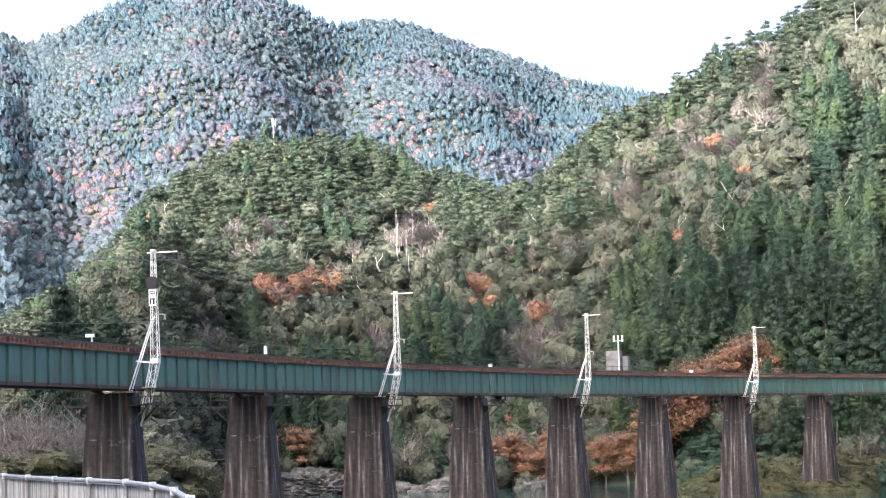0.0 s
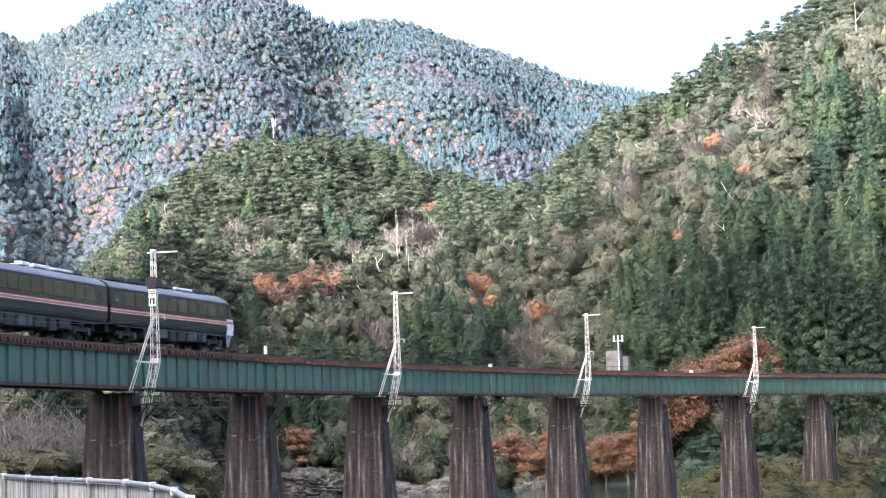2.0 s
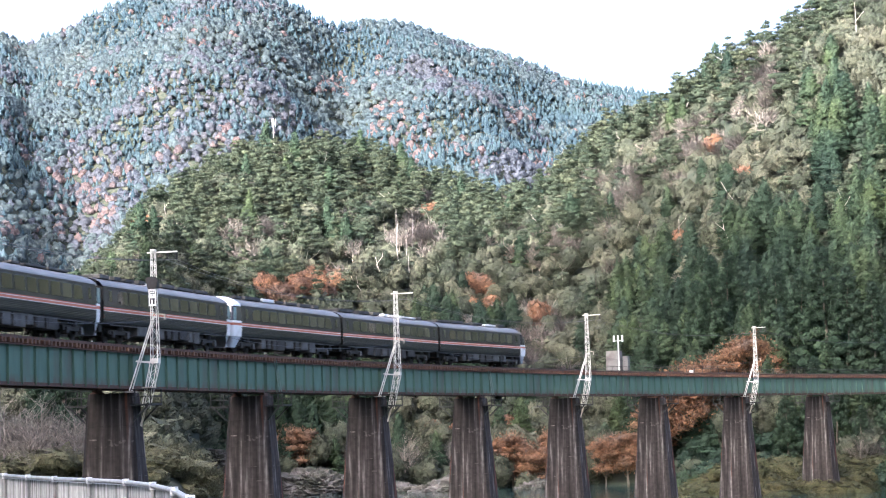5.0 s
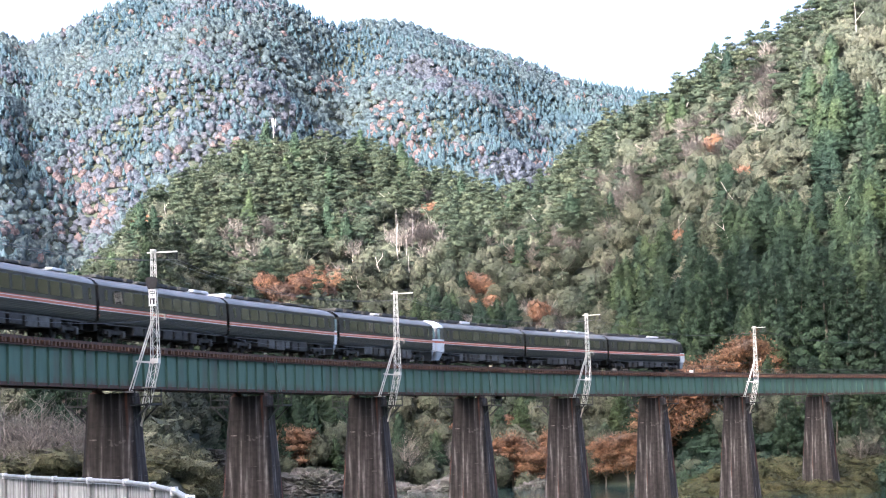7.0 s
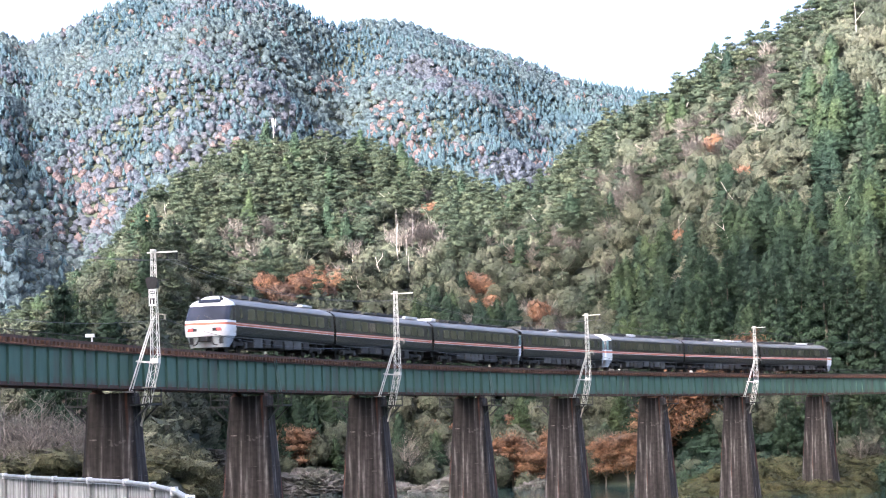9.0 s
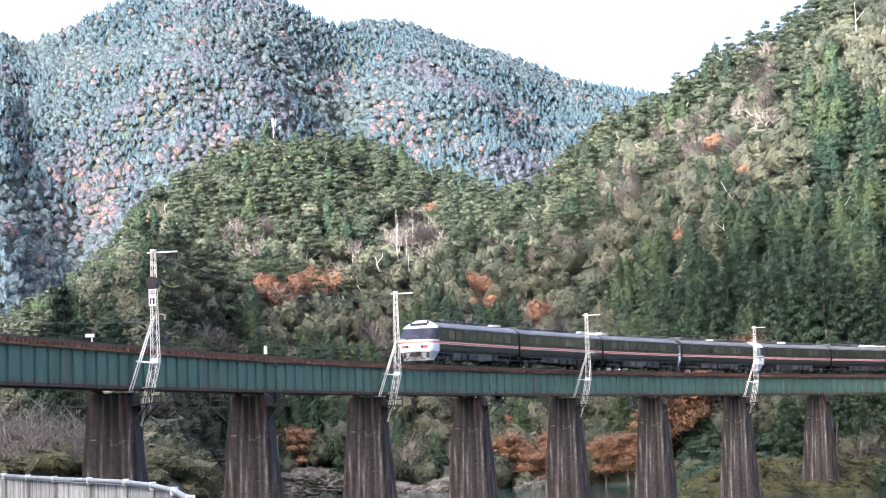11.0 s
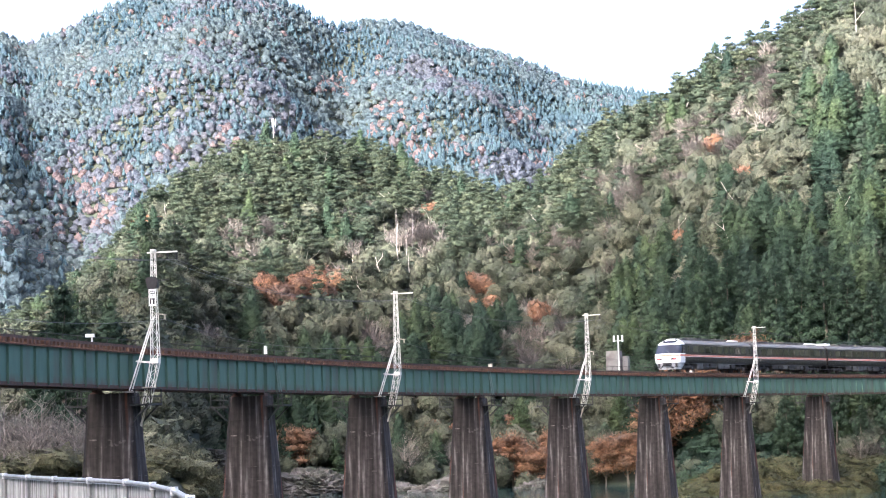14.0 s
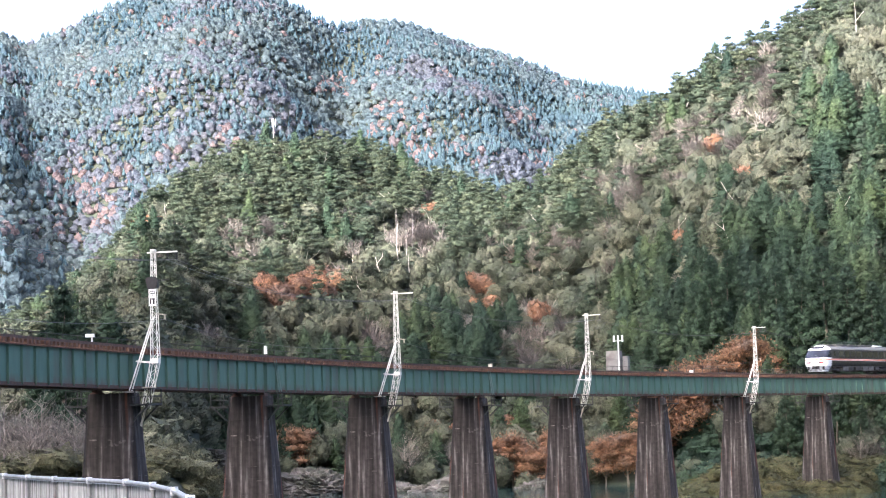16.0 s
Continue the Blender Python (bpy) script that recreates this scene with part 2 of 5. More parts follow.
def ground_height(x, y):
    x, y = np.asarray(x, dtype=float), np.asarray(y, dtype=float)
    ahead = np.maximum(y, 30.0)
    u = np.clip(x / ahead, -0.32, 0.4)
    d0, d1, d2 = foot_depth(u), near_ridge_depth(u), far_ridge_depth(u)
    z1, z2 = EYE.z + along(RIDGE_NEAR, u) * d1, EYE.z + along(RIDGE_FAR, u) * d2
    rough = waves(x, y, 90, 3) * 3.0 + waves(x, y, 38, 4) * 1.2
    # low ground, river bed and banks
    left_bank = smooth(-0.085, -0.125, x / ahead)
    low = -1.5 + left_bank * (8.0 + 0.8 * waves(x, y, 30, 5)) + smooth(0.095, 0.13, x / ahead) * smooth(255, 290, y) * 4.0
    near_bank = smooth(75, 40, np.hypot(x, y))
    low = low * (1 - near_bank) + 8.45 * near_bank
    low = np.where(y < 30, low + (8.45 - low) * smooth(30, -10, y), low)
    # front slope of the near hills
    t = np.clip((y - d0) / (d1 - d0), 0, 1)
    rise = np.where(t < 0.04, t / 0.04 * 0.05, 0.05 + (t - 0.04) / 0.96 * 0.95)
    z = low + (z1 - low) * rise ** 0.97 + rough * 1.6 * np.sin(np.pi * t) ** 0.7
    # behind them a valley and the far mountain
    v = smooth(0, 260, y - d1)
    z = np.where(y > d1, z1 + (EYE.z + 12 - z1) * v, z)
    t2 = np.clip((y - d1 - 250) / (d2 - d1 - 250), 0, 1)
    low_spurs, high_spurs = along(SPURS_LOW, u), along(SPURS_HIGH, u)
    gully = low_spurs + (high_spurs - low_spurs) * smooth(0.3, 0.75, t2) + waves(x, y * 0.45, 260, 7) * 7 + waves(x, y * 0.6, 120, 8) * 6
    far = EYE.z + 12 + (z2 - EYE.z - 12) * t2 ** 1.05 + gully * np.sin(np.pi * np.clip(t2, 0, 1)) ** 0.8
    z = np.where(t2 > 0, far, z)
    z = np.where(y > d2, z2 - (y - d2) * 0.35, z)
    z = np.maximum(z, -1.5)
    # the unseen hill on the sun's side, shading the valley, and hills round about
    sx, sy = math.sin(SUN_AZIMUTH), math.cos(SUN_AZIMUTH)
    z = z + smooth(110, 420, x * sx + y * sy) * along(SHADE_RIDGE, y * sx - x * sy)
    z = z + smooth(-200, -900, y) * 160 + smooth(260, 700, x) * smooth(300, -100, y) * 120
    return z


def cut_for_track(x, y, z):
    """The ground stays below the line where it leaves the bridge."""
    for s in np.arange(-160, 420, 3.0):
        px, py, th = track(s)
        dist = np.hypot(x - px, y - py)
        z = np.where(dist < 16, np.minimum(z, RAIL_Z - 0.75 - (1.9 if s < 196 else 0) + np.maximum(dist - 5, 0) * 1.6), z)
    return z


def build_ground():
    fine = np.linspace(-0.30, 0.30, 200)
    a = np.concatenate([np.arctan(fine), np.linspace(math.atan(0.30), 2 * math.pi - math.atan(0.30), 130)[1:-1]])
    d = np.concatenate([[0.02], np.geomspace(6, 95, 22), np.arange(102, 720, 6.0), np.geomspace(728, 2600, 90), [3000, 3600, 4400]])
    A, D = np.meshgrid(a, d, indexing="ij")
    # straight ahead the rings are flat, so that the ridges run across
    flat = np.where(np.cos(A) > 0.8, 1 / np.maximum(np.cos(A), 0.8), 1.25)
    X, Y = D * flat * np.sin(A), D * flat * np.cos(A)
    Z = cut_for_track(X, Y, ground_height(X, Y))
    na, nd = A.shape
    verts = np.stack([X, Y, Z], -1).reshape(-1, 3)
    i, j = np.meshgrid(np.arange(na), np.arange(nd - 1), indexing="ij")
    i2 = (i + 1) % na
    quads = np.stack([i * nd + j, i * nd + j + 1, i2 * nd + j + 1, i2 * nd + j], -1).reshape(-1, 4)
    ob = hang("ground", mesh_of("ground", verts, quads, True), SOIL)
    tagged(ob, "valley floor and wooded hillsides with dark undergrowth", "ground", kind="structure")


build_ground()
water = part("water", shape(lambda bm: bmesh.ops.create_grid(bm, x_segments=4, y_segments=4, size=1.0, matrix=Matrix.Translation((60, 230, 1.0)) @ Matrix.Diagonal((220, 190, 1, 1)))), WATER)
tagged(water, "dark green river water below the viaduct", "river", kind="structure")


# ---- viaduct ----
PIER_RANGE = range(-3, 8)


def girder_span(k):
    """One straight span of riveted plate girders between two piers."""
    a, b = track(FIRST_PIER + k * SPAN), track(FIRST_PIER + (k + 1) * SPAN)
    length = math.dist(a[:2], b[:2])
    th = math.atan2(b[1] - a[1], b[0] - a[0])
    m = pose((a[0] + b[0]) / 2, (a[1] + b[1]) / 2, GIRDER_BOTTOM, 0, 0, math.degrees(th))
    span = empty("girder_span", m, "green riveted steel plate girder span with rusty flanges", "bridge girder", "girder spans of the viaduct")
    depth, n = GIRDER_TOP - GIRDER_BOTTOM, 13
    half = length / 2 - 0.06
    for side in (-1, 1):
        y = side * 0.95
        part("web", box(bmesh.new(), 2 * half, 0.02, depth - 0.08, at=(0, y, depth / 2)), GREEN_PAINT, span)
        part("top_flange", box(bmesh.new(), 2 * half, 0.36, 0.05, at=(0, y, depth - 0.025), bevel=0.008), RUST, span, "rusted top flange plate")
        part("bottom_flange", shape(lambda bm: (box(bm, 2 * half, 0.36, 0.05, at=(0, y, 0.025), bevel=0.008), box(bm, 2 * half, 0.03, 0.13, at=(0, y - side * 0.027, 0.12)), box(bm, 2 * half, 0.03, 0.13, at=(0, y + side * 0.027, 0.12)))), RUST, span, "rusted bottom flange")
    stiff = bpy.data.meshes.new("stiffener")
    bm = shape(lambda bm: (box(bm, 0.018, 0.13, depth - 0.1, at=(0, 0, depth / 2)), box(bm, 0.09, 0.018, depth - 0.1, at=(0, 0.055, depth / 2))))
    bm.to_mesh(stiff)
    bm.free()
    for i in range(n + 1):
        x = -half + 0.12 + (2 * half - 0.24) * i / n
        for side in (-1, 1):
            ob = hang("stiffener", stiff, GREEN_PAINT, span)
            ob.matrix_basis = pose(x, side * 0.95 + side * 0.075, 0, 0, 0, 0 if side < 0 else 180)
    for i in range(0, n + 1, 2):
        x = -half + 0.12 + (2 * half - 0.24) * i / n
        part("cross_brace", shape(lambda bm: (bar(bm, (x, -0.93, 0.2), (x, 0.93, depth - 0.2), 0.08), bar(bm, (x, 0.93, 0.2), (x, -0.93, depth - 0.2), 0.08), bar(bm, (x, -0.93, 0.15), (x, 0.93, 0.15), 0.08))), RUST, span)
    return span


def pier(k):
    """A battered concrete pier with pour lines, a cap and bearings."""
    s = FIRST_PIER + k * SPAN
    top = GIRDER_BOTTOM - 0.22
    thing = empty("bridge_pier", on_track(s, -3.0), "tall tapered dark concrete bridge pier with pale streaks", "bridge pier", "piers of the viaduct")
    h = top + 3.0
    wx, wy = 1.55, 2.55

    def body(bm):
        rings = []
        lifts = [(0.0, 0)]
        for q in (0.18, 0.30, 0.42, 0.54, 0.66, 0.78, 0.9):
            z = h * (q + random.uniform(-0.02, 0.02))
            lifts += [(z - 0.03, 0), (z - 0.012, -0.02), (z + 0.012, -0.02), (z + 0.03, 0)]
        lifts.append((h, 0))
        for z, inset in lifts:
            k2 = (h - z)
            a, b = wx / 2 + k2 * 0.045, wy / 2 + k2 * 0.075
            a, b = a + inset, b + inset
            c = 0.22
            pts = [(a - c, -b), (a, -b + c), (a, b - c), (a - c, b), (-a + c, b), (-a, b - c), (-a, -b + c), (-a + c, -b)]
            jit = 0.006
            rings.append([bm.verts.new((x + random.uniform(-jit, jit), y + random.uniform(-jit, jit), z)) for x, y in pts])
        for r0, r1 in zip(rings, rings[1:]):
            for i in range(8):
                bm.faces.new((r0[i], r0[(i + 1) % 8], r1[(i + 1) % 8], r1[i]))
        bm.faces.new(rings[-1])
        bm.faces.new(rings[0][::-1])
    part("shaft", shape(body), PIER, thing)
    for side in (-1, 1):
        part("bearing", shape(lambda bm: (box(bm, 1.0, 0.45, 0.08, at=(0, side * 0.95, h + 0.04)), box(bm, 0.9, 0.28, 0.14, at=(0, side * 0.95, h + 0.15), bevel=0.02))), RUST, thing, "rusty bearing block")
    return thing


for k in range(-4, 8):
    girder_span(k)
for k in PIER_RANGE:
    pier(k)


def build_track():
    s0, s1 = -170.0, 420.0
    sleepers, step = bmesh.new(), 0.56
    unit = bmesh.new()
    box(unit, 0.22, 2.5, 0.22)
    me = bpy.data.meshes.new("sleeper_unit")
    unit.to_mesh(me)
    uv = np.array([v.co[:] for v in me.vertices])
    uf = [list(p.vertices) for p in me.polygons]
    unit.free()
    verts, faces = [], []
    rng = random.Random(4)
    for i in range(int((215 - s0) / step)):
        m = np.array(on_track(s0 + i * step, RAIL_Z - 0.29) @ pose(0, rng.uniform(-0.05, 0.05), rng.uniform(-0.01, 0.01), 0, 0, rng.uniform(-1, 1)))
        base = len(verts) * len(uv)
        verts.append(uv @ m[:3, :3].T + m[:3, 3])
        faces += [[base + v for v in f] for f in uf]
    sl = bpy.data.meshes.new("sleepers")
    sl.from_pydata(np.vstack(verts).tolist(), [], faces)
    tagged(hang("sleepers", sl, TIMBER), "brown timber bridge sleepers under the rails", "sleepers", kind="stuff")
    for side in (-1, 1):
        strip(f"rail", s0, s1, side * 0.555, [(-0.036, -0.175), (0.036, -0.175), (0.036, 0.0), (-0.036, 0.0)], RAIL, "worn steel running rail on bridge sleepers", "rail", 3.0)
    for side in (-1, 1):
        strip(f"guard_timber", s0, 210.0, side * 1.13, [(-0.07, -0.19), (0.07, -0.19), (0.07, -0.05), (-0.07, -0.05)], RUST, "rusty guard timber along the sleeper ends", "guard timber", 3.0)


def strip(name, s0, s1, off, section, material, label, category, step, z0=None):
    """A bar of one section along the track."""
    z0 = RAIL_Z if z0 is None else z0
    n, k = int((s1 - s0) / step) + 1, len(section)
    verts, faces = [], []
    for i in range(n + 1):
        s = s0 + (s1 - s0) * i / n
        for dx, dz in section:
            x, y, th = track(s, off + dx)
            verts.append((x, y, z0 + dz))
    for i in range(n):
        for j in range(k):
            faces.append((i * k + j, i * k + (j + 1) % k, (i + 1) * k + (j + 1) % k, (i + 1) * k + j))
    faces += [tuple(range(k))[::-1], tuple(n * k + j for j in range(k))]
    me = bpy.data.meshes.new(name)
    me.from_pydata(verts, [], faces)
    return tagged(hang(name, me, material), label, category, kind="structure")


build_track()


# ---- woods ----
PINE = foliage("dark pine needles", [(0.03, 0.044, 0.032), (0.048, 0.062, 0.042), (0.074, 0.084, 0.054)], 0.11, gaps=0.44)
EVERGREEN = foliage("olive evergreen leaves", [(0.04, 0.05, 0.037), (0.07, 0.077, 0.056), (0.108, 0.108, 0.08)], 0.1, gaps=0.44)
CEDAR = foliage("deep green cedar foliage", [(0.02, 0.036, 0.027), (0.032, 0.053, 0.034), (0.062, 0.084, 0.04)], 0.07, gaps=0.44)
AUTUMN = foliage("rusty autumn leaves", [(0.1, 0.072, 0.062), (0.185, 0.1, 0.062), (0.13, 0.09, 0.078)], 0.12, gaps=0.46)
BARE = foliage("grey bare twigs", [(0.13, 0.112, 0.104), (0.2, 0.172, 0.16), (0.28, 0.25, 0.23)], 0.09, 0.3)
# far foliage: aerial haze is put into these four base tones as blue
HAZY_CEDAR = foliage("green far cedar foliage tinted blue for haze", [(0.048, 0.078, 0.102), (0.058, 0.09, 0.11), (0.069, 0.102, 0.114)], 0.012, 0.05, fine=0.5, rough=0.16, shine=0.0, thinness=0.5)
HAZY_LEAF = foliage("pale olive far leaves tinted blue for haze", [(0.066, 0.092, 0.113), (0.079, 0.105, 0.119), (0.093, 0.115, 0.122)], 0.014, 0.05, fine=0.5, rough=0.16, shine=0.0, thinness=0.5)
HAZY_BARE = foliage("mauve grey far bare trees tinted for haze", [(0.077, 0.091, 0.121), (0.092, 0.1, 0.124), (0.107, 0.11, 0.128)], 0.02, 0.06, fine=0.6, rough=0.2, shine=0.0, thinness=0.5)
HAZY_AUTUMN = foliage("pink and orange far autumn leaves tinted for haze", [(0.105, 0.102, 0.118), (0.155, 0.118, 0.12), (0.125, 0.11, 0.12)], 0.02, 0.08, fine=0.6, rough=0.2, shine=0.0, thinness=0.5)
AUTUMN_TREE = foliage("mixed rust and russet autumn leaves", [(0.095, 0.07, 0.06), (0.2, 0.108, 0.064), (0.14, 0.1, 0.084)], 0.35, 0.2, fine=5.0, gaps=0.47)
BAMBOO = foliage("pale olive bank brush", [(0.07, 0.074, 0.046), (0.11, 0.11, 0.068), (0.15, 0.145, 0.095)], 0.25, fine=7, gaps=0.46)
GRASS = foliage("yellow green riverside scrub", [(0.04, 0.046, 0.024), (0.068, 0.068, 0.034), (0.1, 0.094, 0.05)], 0.3, fine=5, gaps=0.44)
BARK = surface("grey brown bark", (0.06, 0.05, 0.042), (0.14, 0.12, 0.1), 3, 0.95, stretch=(1, 1, 0.3), relief=0.4)
GREY_BARK = surface("grey winter bark", (0.13, 0.115, 0.1), (0.27, 0.245, 0.215), 3, 0.9, stretch=(1, 1, 0.3), relief=0.2)
PALE_BARK = surface("bleached bare wood", (0.2, 0.18, 0.16), (0.36, 0.33, 0.3), 3, 0.9, stretch=(1, 1, 0.3), relief=0.2)


def crown_mesh(name, v):
    n = v[:, 3:] / (np.linalg.norm(v[:, 3:], axis=1, keepdims=True) + 1e-9)
    return mesh_of(name, v[:, :3], np.arange(len(v)).reshape(-1, 3), normals=n)


def cards(rng, centre, normal, size, aspect=0.8, jitter=0.6):
    """One small leaf triangle at each centre, facing roughly along its normal."""
    n = len(centre)
    nv = normal + rng.normal(0, jitter, (n, 3))
    nv /= np.linalg.norm(nv, axis=1, keepdims=True) + 1e-9
    nv *= np.where((nv * normal).sum(1, keepdims=True) < 0, -1, 1)
    t = np.cross(nv, rng.normal(0, 1, (n, 3)))
    t /= np.linalg.norm(t, axis=1, keepdims=True) + 1e-9
    b = np.cross(nv, t)
    s = size * rng.uniform(0.65, 1.35, (n, 1))
    v = np.stack([centre + t * s * 0.62, centre - t * s * 0.4 + b * s * aspect * 0.55, centre - t * s * 0.4 - b * s * aspect * 0.55], 1)
    soft = normal / (np.linalg.norm(normal, axis=1, keepdims=True) + 1e-9) + 0.35 * nv
    return np.hstack([v.reshape(-1, 3), np.repeat(soft, 3, axis=0)])


def plain(v):
    """Adds upward normals to bare corners."""
    return np.hstack([v, np.tile([0.0, -0.3, 0.6], (len(v), 1))])


def icosphere(level):
    bm = bmesh.new()
    bmesh.ops.create_icosphere(bm, subdivisions=level, radius=1.0)
    v = np.array([p.co[:] for p in bm.verts])
    f = np.array([[p.index for p in q.verts] for q in bm.faces])
    bm.free()
    return v, f


BALL = {k: icosphere(k + 1) for k in (0, 1, 2)}


def soup(v, f):
    """Loose triangles with smooth normals."""
    fn = np.cross(v[f[:, 1]] - v[f[:, 0]], v[f[:, 2]] - v[f[:, 0]])
    vn = np.zeros_like(v)
    for k in range(3):
        np.add.at(vn, f[:, k], fn)
    vn /= np.linalg.norm(vn, axis=1, keepdims=True) + 1e-9
    return np.hstack([v[f].reshape(-1, 3), vn[f].reshape(-1, 3)])


def shatter(rng, v, depth, tilt=0.55, grow=1.3):
    """Breaks a smooth mass into loose sprays, each set in or out and tilted."""
    p, n = v[:, :3].reshape(-1, 3, 3), v[:, 3:].reshape(-1, 3, 3).mean(axis=1)
    c = p.mean(axis=1, keepdims=True)
    d = (p - c) * grow * rng.uniform(0.75, 1.3, (len(p), 1, 1))
    axis = rng.normal(0, 1, (len(p), 3))
    axis /= np.linalg.norm(axis, axis=1, keepdims=True) + 1e-9
    ang = rng.normal(0, tilt, (len(p), 1))
    a3 = axis[:, None, :]
    ca, sa = np.cos(ang)[:, None, :], np.sin(ang)[:, None, :]
    d = d * ca + np.cross(np.broadcast_to(a3, d.shape), d) * sa + a3 * (d * a3).sum(-1, keepdims=True) * (1 - ca)
    nt = n * np.cos(ang) + np.cross(axis, n) * np.sin(ang)
    q = c + d + (n * rng.uniform(-1, 0.6, (len(p), 1)) * depth)[:, None, :]
    keep = (n * 0.55 + nt * 0.6)[:, None, :] + 0.0 * d
    return np.concatenate([q, keep], -1).reshape(-1, 6)


def lump(rng, level, centre, radii, bulges, swell=0.42, ragged=0.07, floor=-0.75, loose=1.0):
    """A billowy mass of leaves: a ball swollen into bulges, open below."""
    v, f = BALL[level]
    way = rng.normal(0, 1, (bulges, 3))
    way[:, 2] = np.abs(way[:, 2]) * 0.9 - 0.2
    way /= np.linalg.norm(way, axis=1, keepdims=True)
    near = np.clip(v @ way.T, -1, 1)
    r = 0.72 + swell * np.exp(-(np.arccos(near) / 0.42) ** 2).max(axis=1) + rng.normal(0, ragged, len(v))
    f = f[v[f][:, :, 2].mean(axis=1) > floor]
    return shatter(rng, soup(v * r[:, None] * np.asarray(radii) + np.asarray(centre), f), 0.22 * min(radii) * loose, 0.55 * loose, 1.05 + 0.25 * loose)


def fringe(rng, v, count, size, out=0.12):
    """Loose sprays that break the outline of a crown."""
    i = rng.randint(0, len(v), count)
    p = v[i, :3] + v[i, 3:] * rng.uniform(-0.05, 1.0, (count, 1)) * out
    return cards(rng, p, v[i, 3:], size, 0.7, 0.7)


def leafy(seed, level=2, sprays=55, size=0.5, tall=1.0):
    """A broad crown of billowing clumps on a unit tree about 8 m high."""
    rng = np.random.RandomState(seed)
    v = lump(rng, level, (0, 0, 4.4 * tall), (2.7 * rng.uniform(0.85, 1.15), 2.7 * rng.uniform(0.85, 1.15), 3.3 * tall), 15)
    w = lump(rng, level - 1, (rng.uniform(-1.5, 1.5), rng.uniform(-1.5, 1.5), 3.4 * tall), (2.0, 2.0, 2.2 * tall), 8)
    v = np.vstack([v, w])
    return np.vstack([v, fringe(rng, v, sprays, size, 0.4)])


def pine(seed, tiers=6, sprays=80, size=0.5):
    """Uneven tiers of needles, high on the trunk, about 10 m."""
    rng = np.random.RandomState(seed)
    z = np.linspace(3.0, 9.4, tiers) + rng.uniform(-0.3, 0.3, tiers)
    reach = np.interp(z, [3.0, 5.5, 8.0, 9.6], [1.2, 1.5, 0.9, 0.1]) * rng.uniform(0.3, 1.1, tiers)
    a = np.arange(tiers) * 2.4 + rng.uniform(-0.5, 0.5, tiers)
    r = np.interp(z, [3.0, 5.5, 9.6], [1.6, 1.75, 0.9]) * rng.uniform(0.8, 1.2, tiers)
    v = np.vstack([lump(rng, 1, (d * math.cos(b), d * math.sin(b), h), (q, q, q * 0.55), 7, 0.45, 0.1, -0.6) for d, b, h, q in zip(reach, a, z, r)])
    return np.vstack([v, fringe(rng, v, sprays, size, 0.35)])


def spire(seed, rings=13, sprays=110, size=0.5, height=12.0, girth=2.3, sides=10):
    """A cedar: a rounded cone of drooping tiers with a ragged edge."""
    rng = np.random.RandomState(seed)
    q = np.repeat(np.linspace(0, 1, rings), 2)[1:-1]
    z = height * (0.08 + 0.92 * q)
    rad = girth * (1 - q) ** 0.62 * np.where(np.arange(len(q)) % 2, 1.05, 0.72) + 0.06
    z = z - np.where(np.arange(len(q)) % 2, 0.3, 0.0)
    a = np.linspace(0, 6.2832, sides, endpoint=False)
    k = rng.uniform(0.78, 1.22, (len(q), sides)) * (1 + 0.15 * np.sin(a * 2 + rng.uniform(0, 6)))
    v = np.stack([rad[:, None] * k * np.cos(a + q[:, None] * 5), rad[:, None] * k * np.sin(a + q[:, None] * 5), z[:, None] + rng.normal(0, 0.12, k.shape)], -1).reshape(-1, 3)
    f = []
    for i in range(len(q) - 1):
        for j in range(sides):
            b, c, d, e = i * sides + j, i * sides + (j + 1) % sides, (i + 1) * sides + (j + 1) % sides, (i + 1) * sides + j
            f += [(b, c, d), (b, d, e)]
    v = soup(v, np.array(f))
    if not sprays:
        return v
    v = shatter(rng, v, 0.3, 0.45)
    return np.vstack([v, fringe(rng, v, sprays, size, 0.35)])


def twiggy(seed, count, height=7.0, width=0.09, spread=2.4):
    """Bare boughs: thin slivers that fan upward and outward."""
    rng = np.random.RandomState(seed)
    a, q = rng.uniform(0, 6.28, count), rng.uniform(0.15, 1, count)
    z0 = height * (0.25 + 0.5 * q * rng.uniform(0.6, 1, count))
    r0 = spread * 0.55 * rng.uniform(0, 1, count)
    p = np.stack([r0 * np.cos(a), r0 * np.sin(a), z0], 1)
    way = np.stack([np.cos(a) * rng.uniform(0.1, 1, count), np.sin(a) * rng.uniform(0.1, 1, count), rng.uniform(0.3, 1.2, count)], 1) + rng.normal(0, 0.25, (count, 3))
    way /= np.linalg.norm(way, axis=1, keepdims=True)
    tip = p + way * rng.uniform(0.8, 2.2, (count, 1))
    side = np.cross(way, rng.normal(0, 1, (count, 3)))
    side /= np.linalg.norm(side, axis=1, keepdims=True)
    w = width * rng.uniform(0.6, 1.4, (count, 1))
    v = np.stack([p + side * w, p - side * w, tip], 1).reshape(-1, 3)
    stem = np.array([[0.14, 0, 0], [-0.1, 0.1, 0], [0, 0, height * 0.8], [-0.1, -0.1, 0], [0.12, 0.06, 0], [0.05, 0, height * 0.75]])
    return plain(np.vstack([v, stem]))


def trunks(seed, height, r=0.16):
    v = []
    for k in range(3):
        a, b = k * 2.094, (k + 1) * 2.094
        v += [[r * math.cos(a), r * math.sin(a), -1], [r * math.cos(b), r * math.sin(b), -1], [0, 0, height]]
    return plain(np.array(v))


